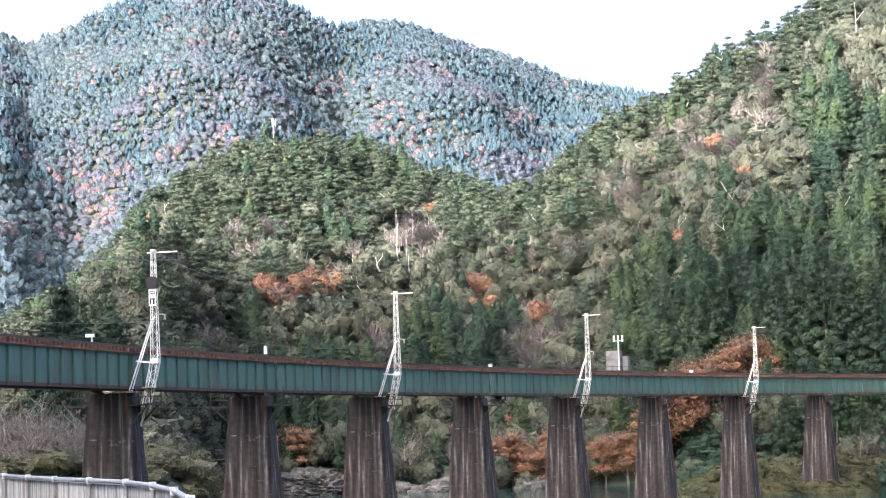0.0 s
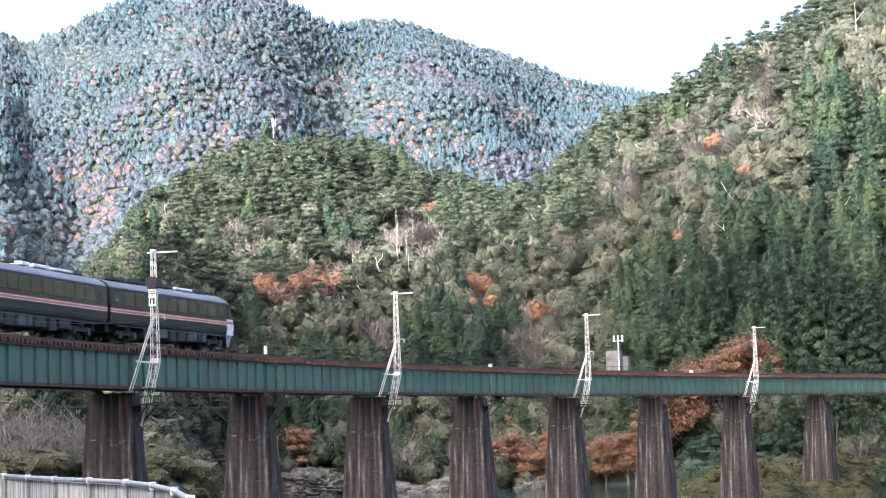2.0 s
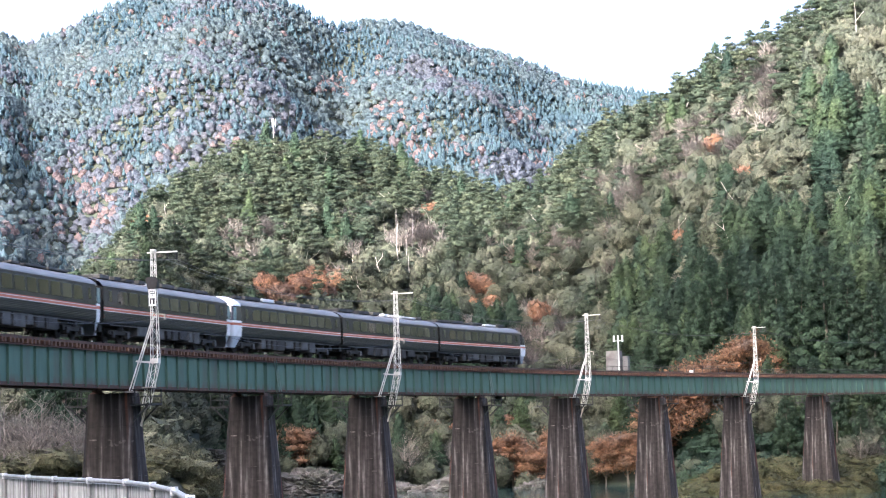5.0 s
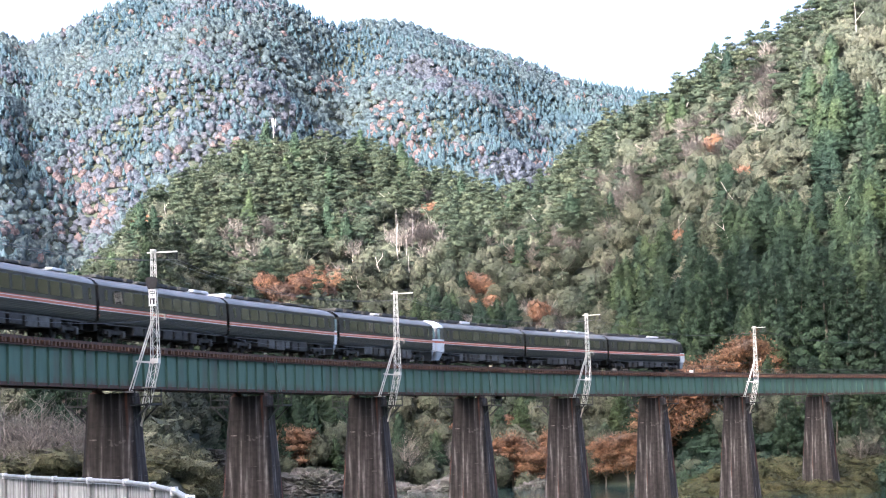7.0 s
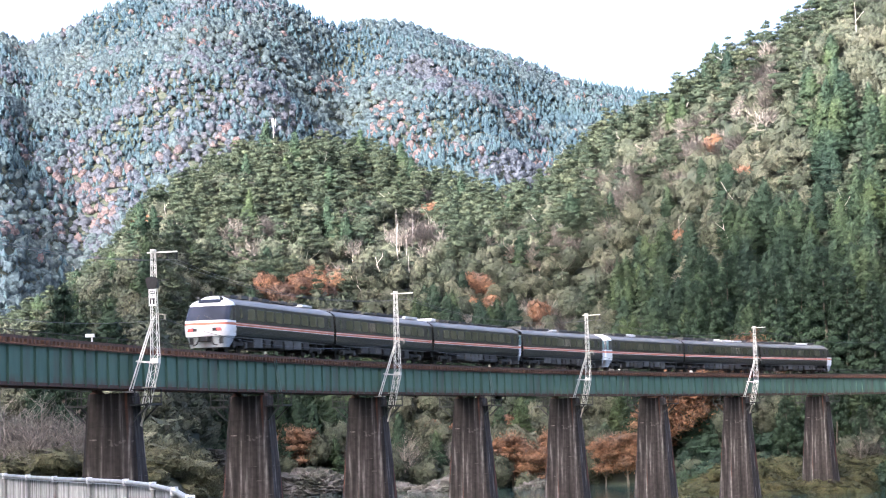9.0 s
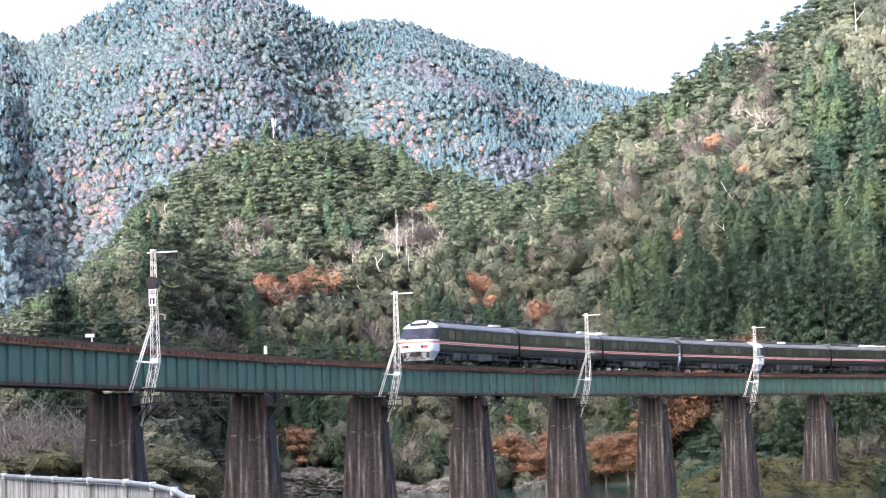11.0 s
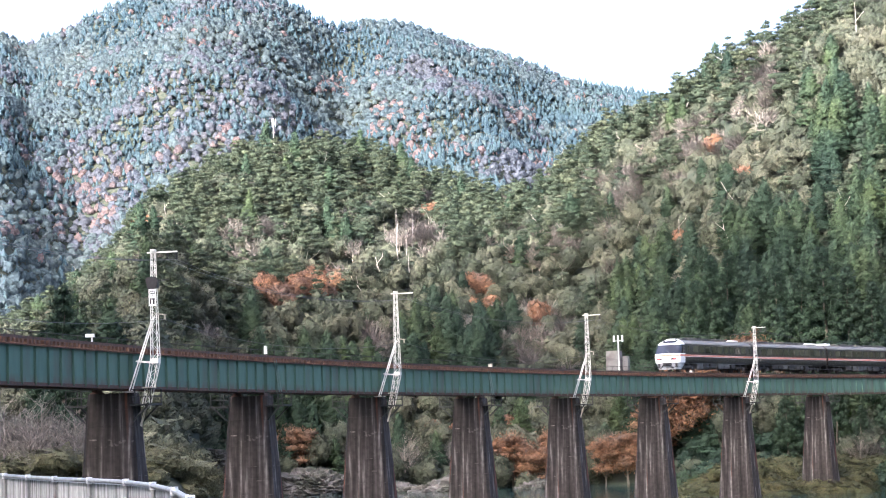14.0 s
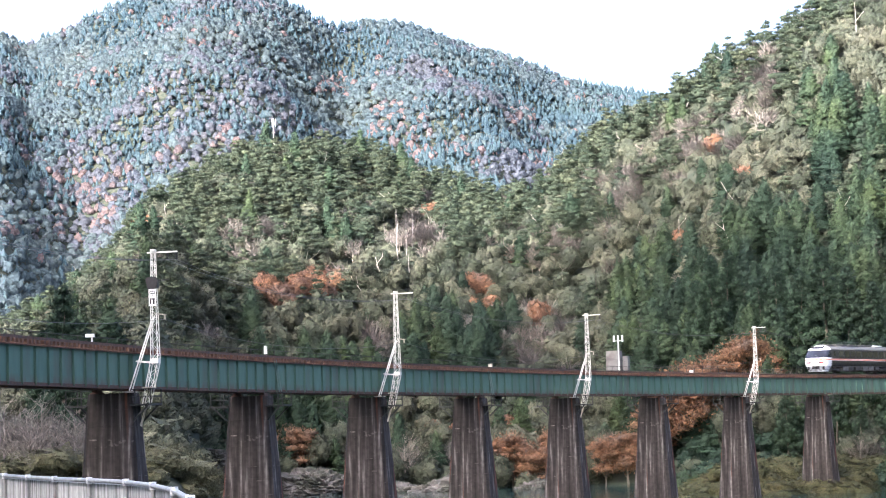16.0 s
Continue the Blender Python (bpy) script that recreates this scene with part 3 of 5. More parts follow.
def plant(name, protos, x, y, scale, material, label, rng, lift=0.0, slim=1.0, category="woods"):
    """All the trees of one kind on a stretch of hillside, as one mesh."""
    if not len(x):
        return None
    z = ground_height(x, y) + lift
    which = rng.randint(0, len(protos), len(x))
    turn = rng.uniform(0, 6.28, len(x))
    out = []
    for k, pr in enumerate(protos):
        i = np.where(which == k)[0]
        c, s = np.cos(turn[i])[:, None], np.sin(turn[i])[:, None]
        sc = scale[i][:, None]
        w = rng.uniform(0.85, 1.2, (len(i), 1)) * slim
        px, py, pz = pr[:, 0][None], pr[:, 1][None], pr[:, 2][None]
        lean = rng.normal(0, 0.03, (len(i), 1))
        out.append(np.stack([x[i][:, None] + (px * c - py * s) * sc * w + pz * lean, y[i][:, None] + (px * s + py * c) * sc * w, z[i][:, None] + pz * sc,
                             pr[:, 3] * c - pr[:, 4] * s, pr[:, 3] * s + pr[:, 4] * c, np.broadcast_to(pr[:, 5], (len(i), len(pr)))], -1).reshape(-1, 6))
    me = crown_mesh(name, np.vstack(out))
    return tagged(hang(name, me, material), label, category, kind="stuff")


def scatter(rng, u0, u1, y0, y1, dx, dy):
    """Jittered rows of places across a slope, between two sight lines from the near bank."""
    xs, ys = [], []
    y = y0
    while y < y1:
        n = max(int((u1 - u0) * y / dx), 1)
        x = (u0 + (u1 - u0) * (np.arange(n) + rng.uniform(-0.1, 1.1, n)) / n) * y
        xs.append(x)
        ys.append(y + rng.uniform(-0.8, 0.8, n) * dy)
        y += dy
    return np.concatenate(xs), np.concatenate(ys)


def near_woods():
    rng = np.random.RandomState(11)
    x, y = scatter(rng, -0.24, 0.24, 195, 690, 3.9, 4.6)
    u = x / y
    t = (y - foot_depth(u)) / (near_ridge_depth(u) - foot_depth(u))
    keep = (t > 0.03) & (y < near_ridge_depth(u) + 22)
    line = np.array([track(s)[:2] for s in np.arange(-60, 330, 4.0)])
    far = np.min(np.hypot(x[:, None] - line[:, 0], y[:, None] - line[:, 1]), axis=1)
    keep &= (far > 12) & ~((u < -0.135) & (y < 290))
    x, y, u, t = x[keep], y[keep], u[keep], t[keep]
    e = (ground_height(x, y) + 4 - EYE.z) / y
    patch = waves(x, y, 120, 21) + 0.5 * waves(x, y, 45, 22)
    dice = rng.uniform(0, 1, len(x))

    def spot(su, se, ru, re):
        return ((u - su) / ru) ** 2 + ((e - se) / re) ** 2 < 1 + rng.normal(0, 0.25, len(x))
    # rust coloured and leafless patches: sight line, elevation, their half widths
    autumn = dice < 0.006
    for a in [(-0.0553, 0.065, 0.009, 0.006), (-0.0632, 0.0615, 0.006, 0.005), (-0.0733, 0.0588, 0.006, 0.004), (-0.0793, 0.0607, 0.006, 0.005), (-0.1722, 0.0694, 0.008, 0.008), (0.0162, 0.0578, 0.006, 0.009), (-0.1327, 0.0934, 0.004, 0.003)]:
        autumn |= spot(*a) & (dice < 0.85)
    bare = dice > 0.95
    for a in [(0.1033, 0.1197, 0.017, 0.014), (0.1466, 0.1451, 0.014, 0.02), (0.1244, 0.1279, 0.014, 0.011), (0.0805, 0.1051, 0.014, 0.008), (-0.0291, 0.0398, 0.016, 0.01), (0.028, 0.0436, 0.03, 0.014), (0.0444, 0.0809, 0.02, 0.008), (-0.0865, 0.0875, 0.012, 0.01), (-0.0134, 0.0878, 0.01, 0.008)]:
        bare |= spot(*a) & (dice < 0.6)
    bare &= ~autumn
    plantation = ((u > 0.075) & (e < 0.085 + 0.03 * patch) & (dice < 0.85)) | ((u > 0.165) & (e < 0.14) & (dice < 0.8)) | ((u > -0.09) & (u < 0.03) & (e < 0.045) & (patch > -0.2) & (dice < 0.8)) | (dice < 0.04)
    cedar = plantation & ~autumn & ~bare
    pines = ~cedar & ~bare & ~autumn & (((e > 0.085) & (u < 0.075) & (u > -0.12) & (dice < 0.8)) | ((t > 0.88) & (dice < 0.75)) | (patch + 2.2 * (dice - 0.5) > 0.75))
    bald = ((u + 0.018) / 0.012) ** 2 + ((t - 0.6) / 0.1) ** 2 < 1
    pines &= ~bald
    rest = ~(cedar | bare | pines | autumn | bald)
    sc = rng.uniform(0.62, 1.2, len(x)) * np.interp(t, [0, 0.2, 1], [0.8, 1, 1])
    plant("pine_wood", [np.vstack([pine(30 + k), trunks(0, 8.5)]) for k in range(6)], x[pines], y[pines], sc[pines] * 0.88, PINE, "dark green pine wood on the near hillside", rng)
    plant("evergreen_wood", [leafy(40 + k) for k in range(6)], x[rest], y[rest], sc[rest] * 0.76, EVERGREEN, "olive green broadleaf wood on the near hillside", rng)
    plant("cedar_wood", [spire(50 + k) for k in range(6)], x[cedar], y[cedar], sc[cedar] * 0.92, CEDAR, "deep green cedar plantation on the near hillside", rng, 0.0, 1.15)
    plant("bare_wood", [twiggy(60 + k, 210, 7.0, 0.06, 2.8) for k in range(4)], x[bare], y[bare], sc[bare], BARE, "grey leafless winter trees on the hillside", rng)
    plant("autumn_wood", [leafy(70 + k, 2, 160, 0.45) for k in range(3)], x[autumn], y[autumn], sc[autumn] * 0.8, AUTUMN, "rust orange autumn trees among the evergreens", rng)
    # undergrowth fills the gaps
    x2, y2 = scatter(rng, -0.24, 0.24, 200, 640, 3.9, 4.6)
    u2 = x2 / y2
    t2 = (y2 - foot_depth(u2)) / (near_ridge_depth(u2) - foot_depth(u2))
    far2 = np.min(np.hypot(x2[:, None] - line[:, 0], y2[:, None] - line[:, 1]), axis=1)
    k2 = (t2 > 0.02) & (t2 < 1) & (far2 > 9)
    low = [np.vstack([w, fringe(rng, w, 6, 0.7, 0.3)]) for w in [lump(rng, 0, (0, 0, 1.3), (2.6, 2.6, 1.9), 8, floor=-0.2) for k in range(4)]]
    plant("undergrowth", low, x2[k2], y2[k2], rng.uniform(0.6, 1.0, k2.sum()), EVERGREEN, "low olive undergrowth between the trees", rng, -0.4, 1.2)
    # bleached dead stems
    i = rng.choice(len(x), 80, replace=False)
    i = i[(t[i] > 0.25)]
    plant("dead_stems", [np.vstack([crooked(90 + k), twiggy(90 + k, 7, 7.0, 0.06, 0.5)]) for k in range(5)], x[i], y[i], rng.uniform(0.8, 1.3, len(i)), PALE_BARK, "bleached dead tree stems among the hillside trees", rng)
    bx, by = rng.normal(-0.018, 0.006, 12), rng.normal(0.6, 0.05, 12)
    yy = foot_depth(bx) + by * (near_ridge_depth(bx) - foot_depth(bx))
    plant("bare_stems", [trunks(0, 9.5, 0.15)], bx * yy, yy, rng.uniform(0.7, 1.2, 12), PALE_BARK, "slim pale bare stems on a cleared patch", rng)


def crooked(seed):
    """A bent dead stem with a couple of broken boughs."""
    rng = np.random.RandomState(seed)
    out = []

    def limb(p, way, length, r):
        for k in range(4):
            q = p + way / np.linalg.norm(way) * length / 4
            side = np.array([1.0, 0.3, 0]) * r * (1 - k / 5)
            out.extend([p - side, p + side, q, p + side, q + side * 0.8, q - side * 0.8])
            p, way = q, way + rng.normal(0, 0.45, 3) * np.array([1, 1, 0.3])
            if k == 2 and length > 5:
                limb(p, way + rng.normal(0, 0.9, 3), length * 0.4, r * 0.6)
    limb(np.array([0.0, 0, 0]), np.array([rng.normal(0, 0.3), 0, 1.0]), 9.0, 0.17)
    return plain(np.array(out))


def soft(v):
    """Leans the normals of a far crown upward, so that it shades softly."""
    return v + np.array([0, 0, 0, 0, -0.2, 0.4])


def far_woods():
    rng = np.random.RandomState(12)
    x, y = scatter(rng, -0.215, 0.16, 520, 2260, 4.2, 5.6)
    u = x / y
    keep = (y > near_ridge_depth(u) + 60) & (y < far_ridge_depth(u) + 12)
    keep &= ground_height(x, y) - EYE.z > (along(RIDGE_NEAR, u) - 0.03) * y
    x, y, u = x[keep], y[keep], u[keep]
    patch = waves(x, y, 340, 31) + 0.7 * waves(x, y, 130, 32)
    dice = rng.uniform(0, 1, len(x))
    e = (ground_height(x, y) - EYE.z) / y
    autumn = dice < 0.012
    for fu, fe, fr in [(-0.168, 0.1196, 0.01), (-0.15, 0.114, 0.013), (-0.151, 0.107, 0.014), (-0.16, 0.094, 0.014), (-0.194, 0.093, 0.007), (-0.121, 0.1215, 0.008), (-0.098, 0.131, 0.008), (-0.0195, 0.136, 0.016), (-0.0095, 0.124, 0.012), (-0.046, 0.152, 0.009), (-0.161, 0.168, 0.004), (-0.158, 0.158, 0.005), (-0.145, 0.161, 0.004), (-0.121, 0.184, 0.004), (-0.107, 0.177, 0.006), (0.037, 0.137, 0.007), (0.011, 0.123, 0.01), (0.0435, 0.116, 0.008)]:
        autumn |= (((u - fu) / fr) ** 2 + ((e - fe) / (fr * 0.7)) ** 2 < 1) & (dice < 0.3)
    bare = ~autumn & ((waves(x, y, 210, 33) + 0.6 * waves(x, y, 80, 34) + rng.normal(0, 0.3, len(x)) > 0.75) | ((((u + 0.1) / 0.035) ** 2 + ((e - 0.14) / 0.035) ** 2 < 1) & (dice > 0.6)) | ((((u + 0.155) / 0.025) ** 2 + ((e - 0.105) / 0.025) ** 2 < 1) & (dice > 0.5)))
    cedar = ~autumn & ~bare & (patch + rng.normal(0, 0.35, len(x)) > 0.0)
    rest = ~(autumn | cedar | bare)
    sc = rng.uniform(0.5, 0.95, len(x))
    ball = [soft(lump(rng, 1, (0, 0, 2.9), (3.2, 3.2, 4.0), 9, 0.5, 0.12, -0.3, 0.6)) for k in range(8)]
    plant("far_cedar_wood", [soft(spire(150 + k, 3, 0, 1.0, 10.5, 2.9, 6)) for k in range(8)], x[cedar], y[cedar], sc[cedar], HAZY_CEDAR, "green cedar wood on the far mountain, tinted blue for haze", rng, -0.7, 1.0)
    plant("far_leaf_wood", ball, x[rest], y[rest], sc[rest] * 0.95, HAZY_LEAF, "pale olive mixed wood on the far mountain, tinted blue for haze", rng)
    plant("far_bare_wood", ball, x[bare], y[bare], sc[bare] * 0.85, HAZY_BARE, "mauve grey leafless trees on the far mountain, tinted for haze", rng)
    plant("far_autumn_wood", ball, x[autumn], y[autumn], sc[autumn] * 0.9, HAZY_AUTUMN, "pink and orange trees on the far mountain, faded for haze", rng)


near_woods()
far_woods()


def limbs(rng, height, r, boughs, spread):
    """A tapered trunk with bent limbs."""
    bm = bmesh.new()
    p, way = Vector((0, 0, -0.6)), Vector((0, 0, 1))
    n, ends = 6, []
    for k in range(n):
        q = p + (way + Vector((rng.normal(0, 0.06), rng.normal(0, 0.06), 0))).normalized() * (height + 0.6) / n
        rod(bm, p, q, r * (1 - k / n * 0.85), 7, r * (1 - (k + 1) / n * 0.85))
        if k >= 1:
            for b in range(boughs):
                a = rng.uniform(0, 6.28)
                w = Vector((math.cos(a), math.sin(a), rng.uniform(0.25, 0.8))).normalized()
                o, rr, ln = p.lerp(q, rng.uniform(0, 1)), r * (0.5 - 0.35 * k / n), spread * rng.uniform(0.5, 1.0) * (1.1 - 0.7 * k / n)
                for j in range(3):
                    e = o + w * ln / 3
                    rod(bm, o, e, rr * (1 - j / 3.4), 5, rr * (1 - (j + 1) / 3.4))
                    if j:
                        s = (w + Vector(rng.normal(0, 0.6, 3))).normalized()
                        rod(bm, e, e + s * ln * 0.4, rr * 0.4, 4, rr * 0.08)
                        s = (w + Vector(rng.normal(0, 0.6, 3))).normalized()
                        rod(bm, e, e + s * ln * 0.32, rr * 0.35, 4, rr * 0.08)
                    o, w = e, (w + Vector(rng.normal(0, 0.22, 3)) + Vector((0, 0, 0.12))).normalized()
                ends.append(o)
        p = q
    return bm


def tree_kind(name, kind, seed, label):
    """The first tree of a kind; the others are copies."""
    rng = np.random.RandomState(seed)
    t = empty(name, Matrix(), label, "tree")
    if kind == "cedar":
        part("trunk", limbs(rng, 18, 0.32, 0, 1), BARK, t)
        boughs = []
        for k in range(74):
            q = (k + rng.uniform(0, 0.9)) / 74
            reach, a = 3.9 * (1 - q) ** 0.62 * rng.uniform(0.6, 1.0), k * 2.4 + rng.uniform(-0.4, 0.4)
            r = (1.25 - 0.75 * q) * rng.uniform(0.8, 1.2)
            boughs.append(lump(rng, 1, (reach * math.cos(a), reach * math.sin(a), 1.6 + 18.0 * q - 0.15 * reach), (r, r, r * 0.95), 6, 0.5, 0.12, -0.8))
        v = np.vstack(boughs)
        hang("crown", crown_mesh("crown", np.vstack([v, fringe(rng, v, 1900, 0.38, 0.45)])), CEDAR, t)
    elif kind == "autumn":
        part("trunk", limbs(rng, 8.0, 0.22, 3, 4.0), BARK, t)
        boughs = []
        for k in range(46):
            a, z = k * 2.4 + rng.uniform(-0.5, 0.5), rng.uniform(2.2, 7.6)
            reach, r = (3.3 - 0.1 * (z - 4.2) ** 2) * rng.uniform(0.35, 1.0), rng.uniform(0.6, 1.2)
            boughs.append(lump(rng, 1, (reach * math.cos(a), reach * math.sin(a), z), (r * 1.2, r * 1.2, r * 0.6), 6, 0.5, 0.14, -0.5))
        v = np.vstack(boughs)
        hang("crown", crown_mesh("crown", np.vstack([v, fringe(rng, v, 3200, 0.32, 1.1)])), AUTUMN_TREE, t)
    elif kind == "leafy":
        part("trunk", limbs(rng, 6.5, 0.2, 3, 3.2), BARK, t)
        hang("crown", crown_mesh("crown", np.vstack([leafy(seed, 2, 900, 0.3) * np.array([1.15, 1.15, 1.0, 1, 1, 1]), leafy(seed + 1, 2, 500, 0.3)])), EVERGREEN, t)
    else:
        part("trunk", limbs(rng, 6.5, 0.13, 5, 4.6), GREY_BARK, t)
        hang("crown", crown_mesh("twigs", twiggy(seed, 620, 7.5, 0.016, 4.2)), BARE, t)
    return t


def place_trees():
    kinds = {
        "cedar": [tree_kind("cedar_tree", "cedar", 300 + k, "tall deep green cedar with drooping sprays beside the track") for k in (0, 5)],
        "autumn": [tree_kind("autumn_tree", "autumn", 320 + k, "rust orange autumn tree on the river bank") for k in (0, 5)],
        "leafy": [tree_kind("evergreen_tree", "leafy", 340 + k, "olive green broadleaf tree on the river bank") for k in (0, 5)],
        "bare": [tree_kind("bare_tree", "bare", 360 + k, "leafless pale grey tree with fine twigs by the river") for k in (0, 5)],
    }
    # kind, sight line, distance, height in metres
    rows = [
        ("cedar", 0.168, 318, 22), ("cedar", 0.179, 314, 20), ("cedar", 0.190, 312, 18), ("cedar", 0.158, 324, 17), ("cedar", 0.148, 330, 17), ("cedar", 0.119, 345, 20), ("cedar", 0.127, 350, 18), ("cedar", 0.112, 354, 16),
        ("cedar", 0.183, 400, 14), ("cedar", 0.195, 385, 15), ("cedar", 0.139, 338, 15), ("cedar", 0.206, 262, 21), ("cedar", 0.213, 255, 22),
        ("cedar", 0.172, 303, 13), ("cedar", 0.196, 300, 14), ("cedar", 0.150, 306, 12), ("cedar", 0.183, 301, 9), ("cedar", 0.163, 307, 14), ("cedar", 0.205, 296, 15), ("leafy", 0.189, 298, 6), ("leafy", 0.177, 300, 5), ("bare", 0.182, 296, 6), ("bare", 0.193, 294, 6),
        ("cedar", -0.170, 205, 17.5), ("cedar", -0.178, 207, 14), ("cedar", -0.163, 212, 11),
        ("autumn", 0.104, 328, 14), ("autumn", 0.094, 331, 10), ("autumn", 0.114, 326, 12.5), ("autumn", 0.134, 324, 11.5), ("autumn", 0.088, 328, 8), ("autumn", 0.079, 330, 8), ("autumn", 0.069, 333, 7), ("leafy", 0.099, 320, 5), ("leafy", 0.109, 318, 5),
        ("autumn", 0.041, 333, 7.5), ("autumn", 0.028, 336, 8.5), ("leafy", 0.034, 331, 4.5), ("autumn", 0.049, 338, 8), ("autumn", -0.068, 334, 7.5), ("leafy", -0.058, 335, 6.5), ("leafy", -0.072, 331, 4), ("leafy", -0.047, 338, 8),
        ("leafy", -0.010, 333, 6), ("leafy", 0.012, 336, 7), ("leafy", -0.082, 326, 6), ("leafy", 0.060, 334, 6), ("leafy", 0.145, 312, 8), ("leafy", 0.125, 318, 6), ("leafy", -0.118, 215, 4.5), ("leafy", -0.122, 190, 4), ("leafy", -0.112, 240, 5),
        ("bare", 0.146, 316, 10), ("bare", 0.140, 314, 9), ("bare", -0.19, 170, 7.5), ("bare", -0.18, 165, 7.5), ("bare", -0.172, 172, 7), ("bare", -0.165, 160, 6.5), ("bare", -0.197, 160, 7), ("bare", -0.186, 158, 6), ("bare", -0.205, 175, 8), ("bare", -0.16, 178, 7),
        ("bare", -0.02, 336, 9), ("bare", -0.034, 345, 8), ("bare", 0.0, 340, 8), ("leafy", -0.028, 332, 7), ("cedar", -0.064, 345, 13), ("cedar", -0.09, 326, 12), ("cedar", -0.1, 322, 13), ("cedar", -0.078, 340, 14), ("leafy", 0.003, 331, 6), ("leafy", 0.02, 333, 6.5), ("cedar", -0.036, 350, 12), ("leafy", 0.053, 331, 6),
    ]
    unit = {"cedar": 20.0, "autumn": 8.6, "leafy": 8.2, "bare": 8.4}
    rng = random.Random(8)
    used = set()
    for i, (kind, u, d, h) in enumerate(rows):
        src = kinds[kind][i % 2]
        x, y = u * d, d
        z = float(cut_for_track(np.array([x]), np.array([y]), ground_height(np.array([x]), np.array([y])))[0])
        m = pose(x, y, z, 0, 0, rng.uniform(0, 360))
        s = h / unit[kind]
        if src.name not in used:
            used.add(src.name)
            src.scale = (s, s, s)
            src.matrix_basis = m @ Matrix.Diagonal((s, s, s, 1))
        else:
            c = copy_thing(src, m)
            c.scale = (s, s, s)


place_trees()


HALF = np.array([0.5, 0.5, 0.5, 1, 1, 1])


def scrub():
    rng = np.random.RandomState(17)
    x, y = scatter(rng, 0.098, 0.24, 266, 302, 1.9, 2.2)
    plant("riverside_scrub", [leafy(180 + k, 1, 130, 0.45, 0.55) * HALF for k in range(4)], x, y, rng.uniform(0.7, 1.35, len(x)), GRASS, "yellow green scrub along the river bank", rng, -0.3, 1.3, "scrub")
    x, y = scatter(rng, 0.1, 0.24, 300, 332, 2.6, 3.0)
    line = np.array([track(s)[:2] for s in np.arange(-60, 330, 4.0)])
    far = np.min(np.hypot(x[:, None] - line[:, 0], y[:, None] - line[:, 1]), axis=1)
    k = far > 7
    plant("bank_thicket", [leafy(200 + k2, 1, 90, 0.5, 0.8) * HALF for k2 in range(4)], x[k], y[k], rng.uniform(0.7, 1.4, k.sum()), CEDAR, "dark green thicket at the foot of the hill", rng, -0.3, 1.2, "thicket")
    x, y = scatter(rng, -0.205, -0.1, 160, 235, 2.3, 3.4)
    line = np.array([track(s)[:2] for s in np.arange(-60, 330, 4.0)])
    far = np.min(np.hypot(x[:, None] - line[:, 0], y[:, None] - line[:, 1]), axis=1)
    k = far > 5
    plant("bank_scrub", [leafy(190 + k2, 1, 360, 0.3, 0.62) * HALF for k2 in range(4)], x[k], y[k], rng.uniform(0.6, 1.3, k.sum()), BAMBOO, "pale olive brush on the near river bank", rng, -0.3, 1.2, "scrub")


scrub()


def boulder(seed):
    rng = random.Random(seed)
    bm = bmesh.new()
    bmesh.ops.create_icosphere(bm, subdivisions=5, radius=1.0)
    off = Vector((rng.uniform(0, 50), rng.uniform(0, 50), seed))
    for v in bm.verts:
        n1 = noise.noise(v.co * 0.9 + off)
        q = Vector((v.co.x, v.co.y, v.co.z * 2.5 + v.co.x * 1.2))
        n2 = noise.ridged_multi_fractal(q * 1.3 + off, 0.9, 2.1, 5, 1.0, 2.0)
        n3 = noise.noise(q * 6 + off)
        n4 = noise.ridged_multi_fractal(q * 3.5 + off, 0.8, 2.3, 4, 1.0, 2.0)
        v.co *= 0.62 + 0.4 * n1 + 0.22 * n2 + 0.13 * n3 + 0.11 * n4
        v.co.z *= 0.62
    return bm


def place_rocks():
    first = []
    for k in range(4):
        r = part("boulder", boulder(k), ROCK)
        tagged(r, "weathered grey boulder at the water's edge", "rock", "rocks along the river bank")
        first.append(r)
    rng = random.Random(21)
    spots = [(-0.066, 330, 3.6), (-0.058, 329, 4.2), (-0.05, 331, 3.4), (-0.02, 329, 3.8), (-0.013, 327, 4.6), (-0.006, 326, 5.2), (0.001, 327, 4.6), (0.008, 329, 3.4), (0.031, 328, 3.4), (0.037, 327, 4.2), (0.043, 329, 3.8), (0.05, 331, 3.0),
             (-0.104, 317, 2.6), (-0.098, 318, 2.0), (-0.075, 331, 2.4), (0.016, 331, 2.8), (0.024, 330, 2.5), (-0.03, 331, 2.6), (0.06, 331, 2.4)]
    for i, (u, d, s) in enumerate(spots):
        src = first[i % 4]
        x, y = u * d, d
        z = float(ground_height(np.array([x]), np.array([y]))[0])
        m = pose(x, y, z + s * 0.15, rng.uniform(-15, 15), rng.uniform(-15, 15), rng.uniform(0, 360))
        ob = src if i < 4 else copy_thing(src, m)
        ob.matrix_basis = m @ Matrix.Diagonal((s, s * 0.8, s, 1))


place_rocks()


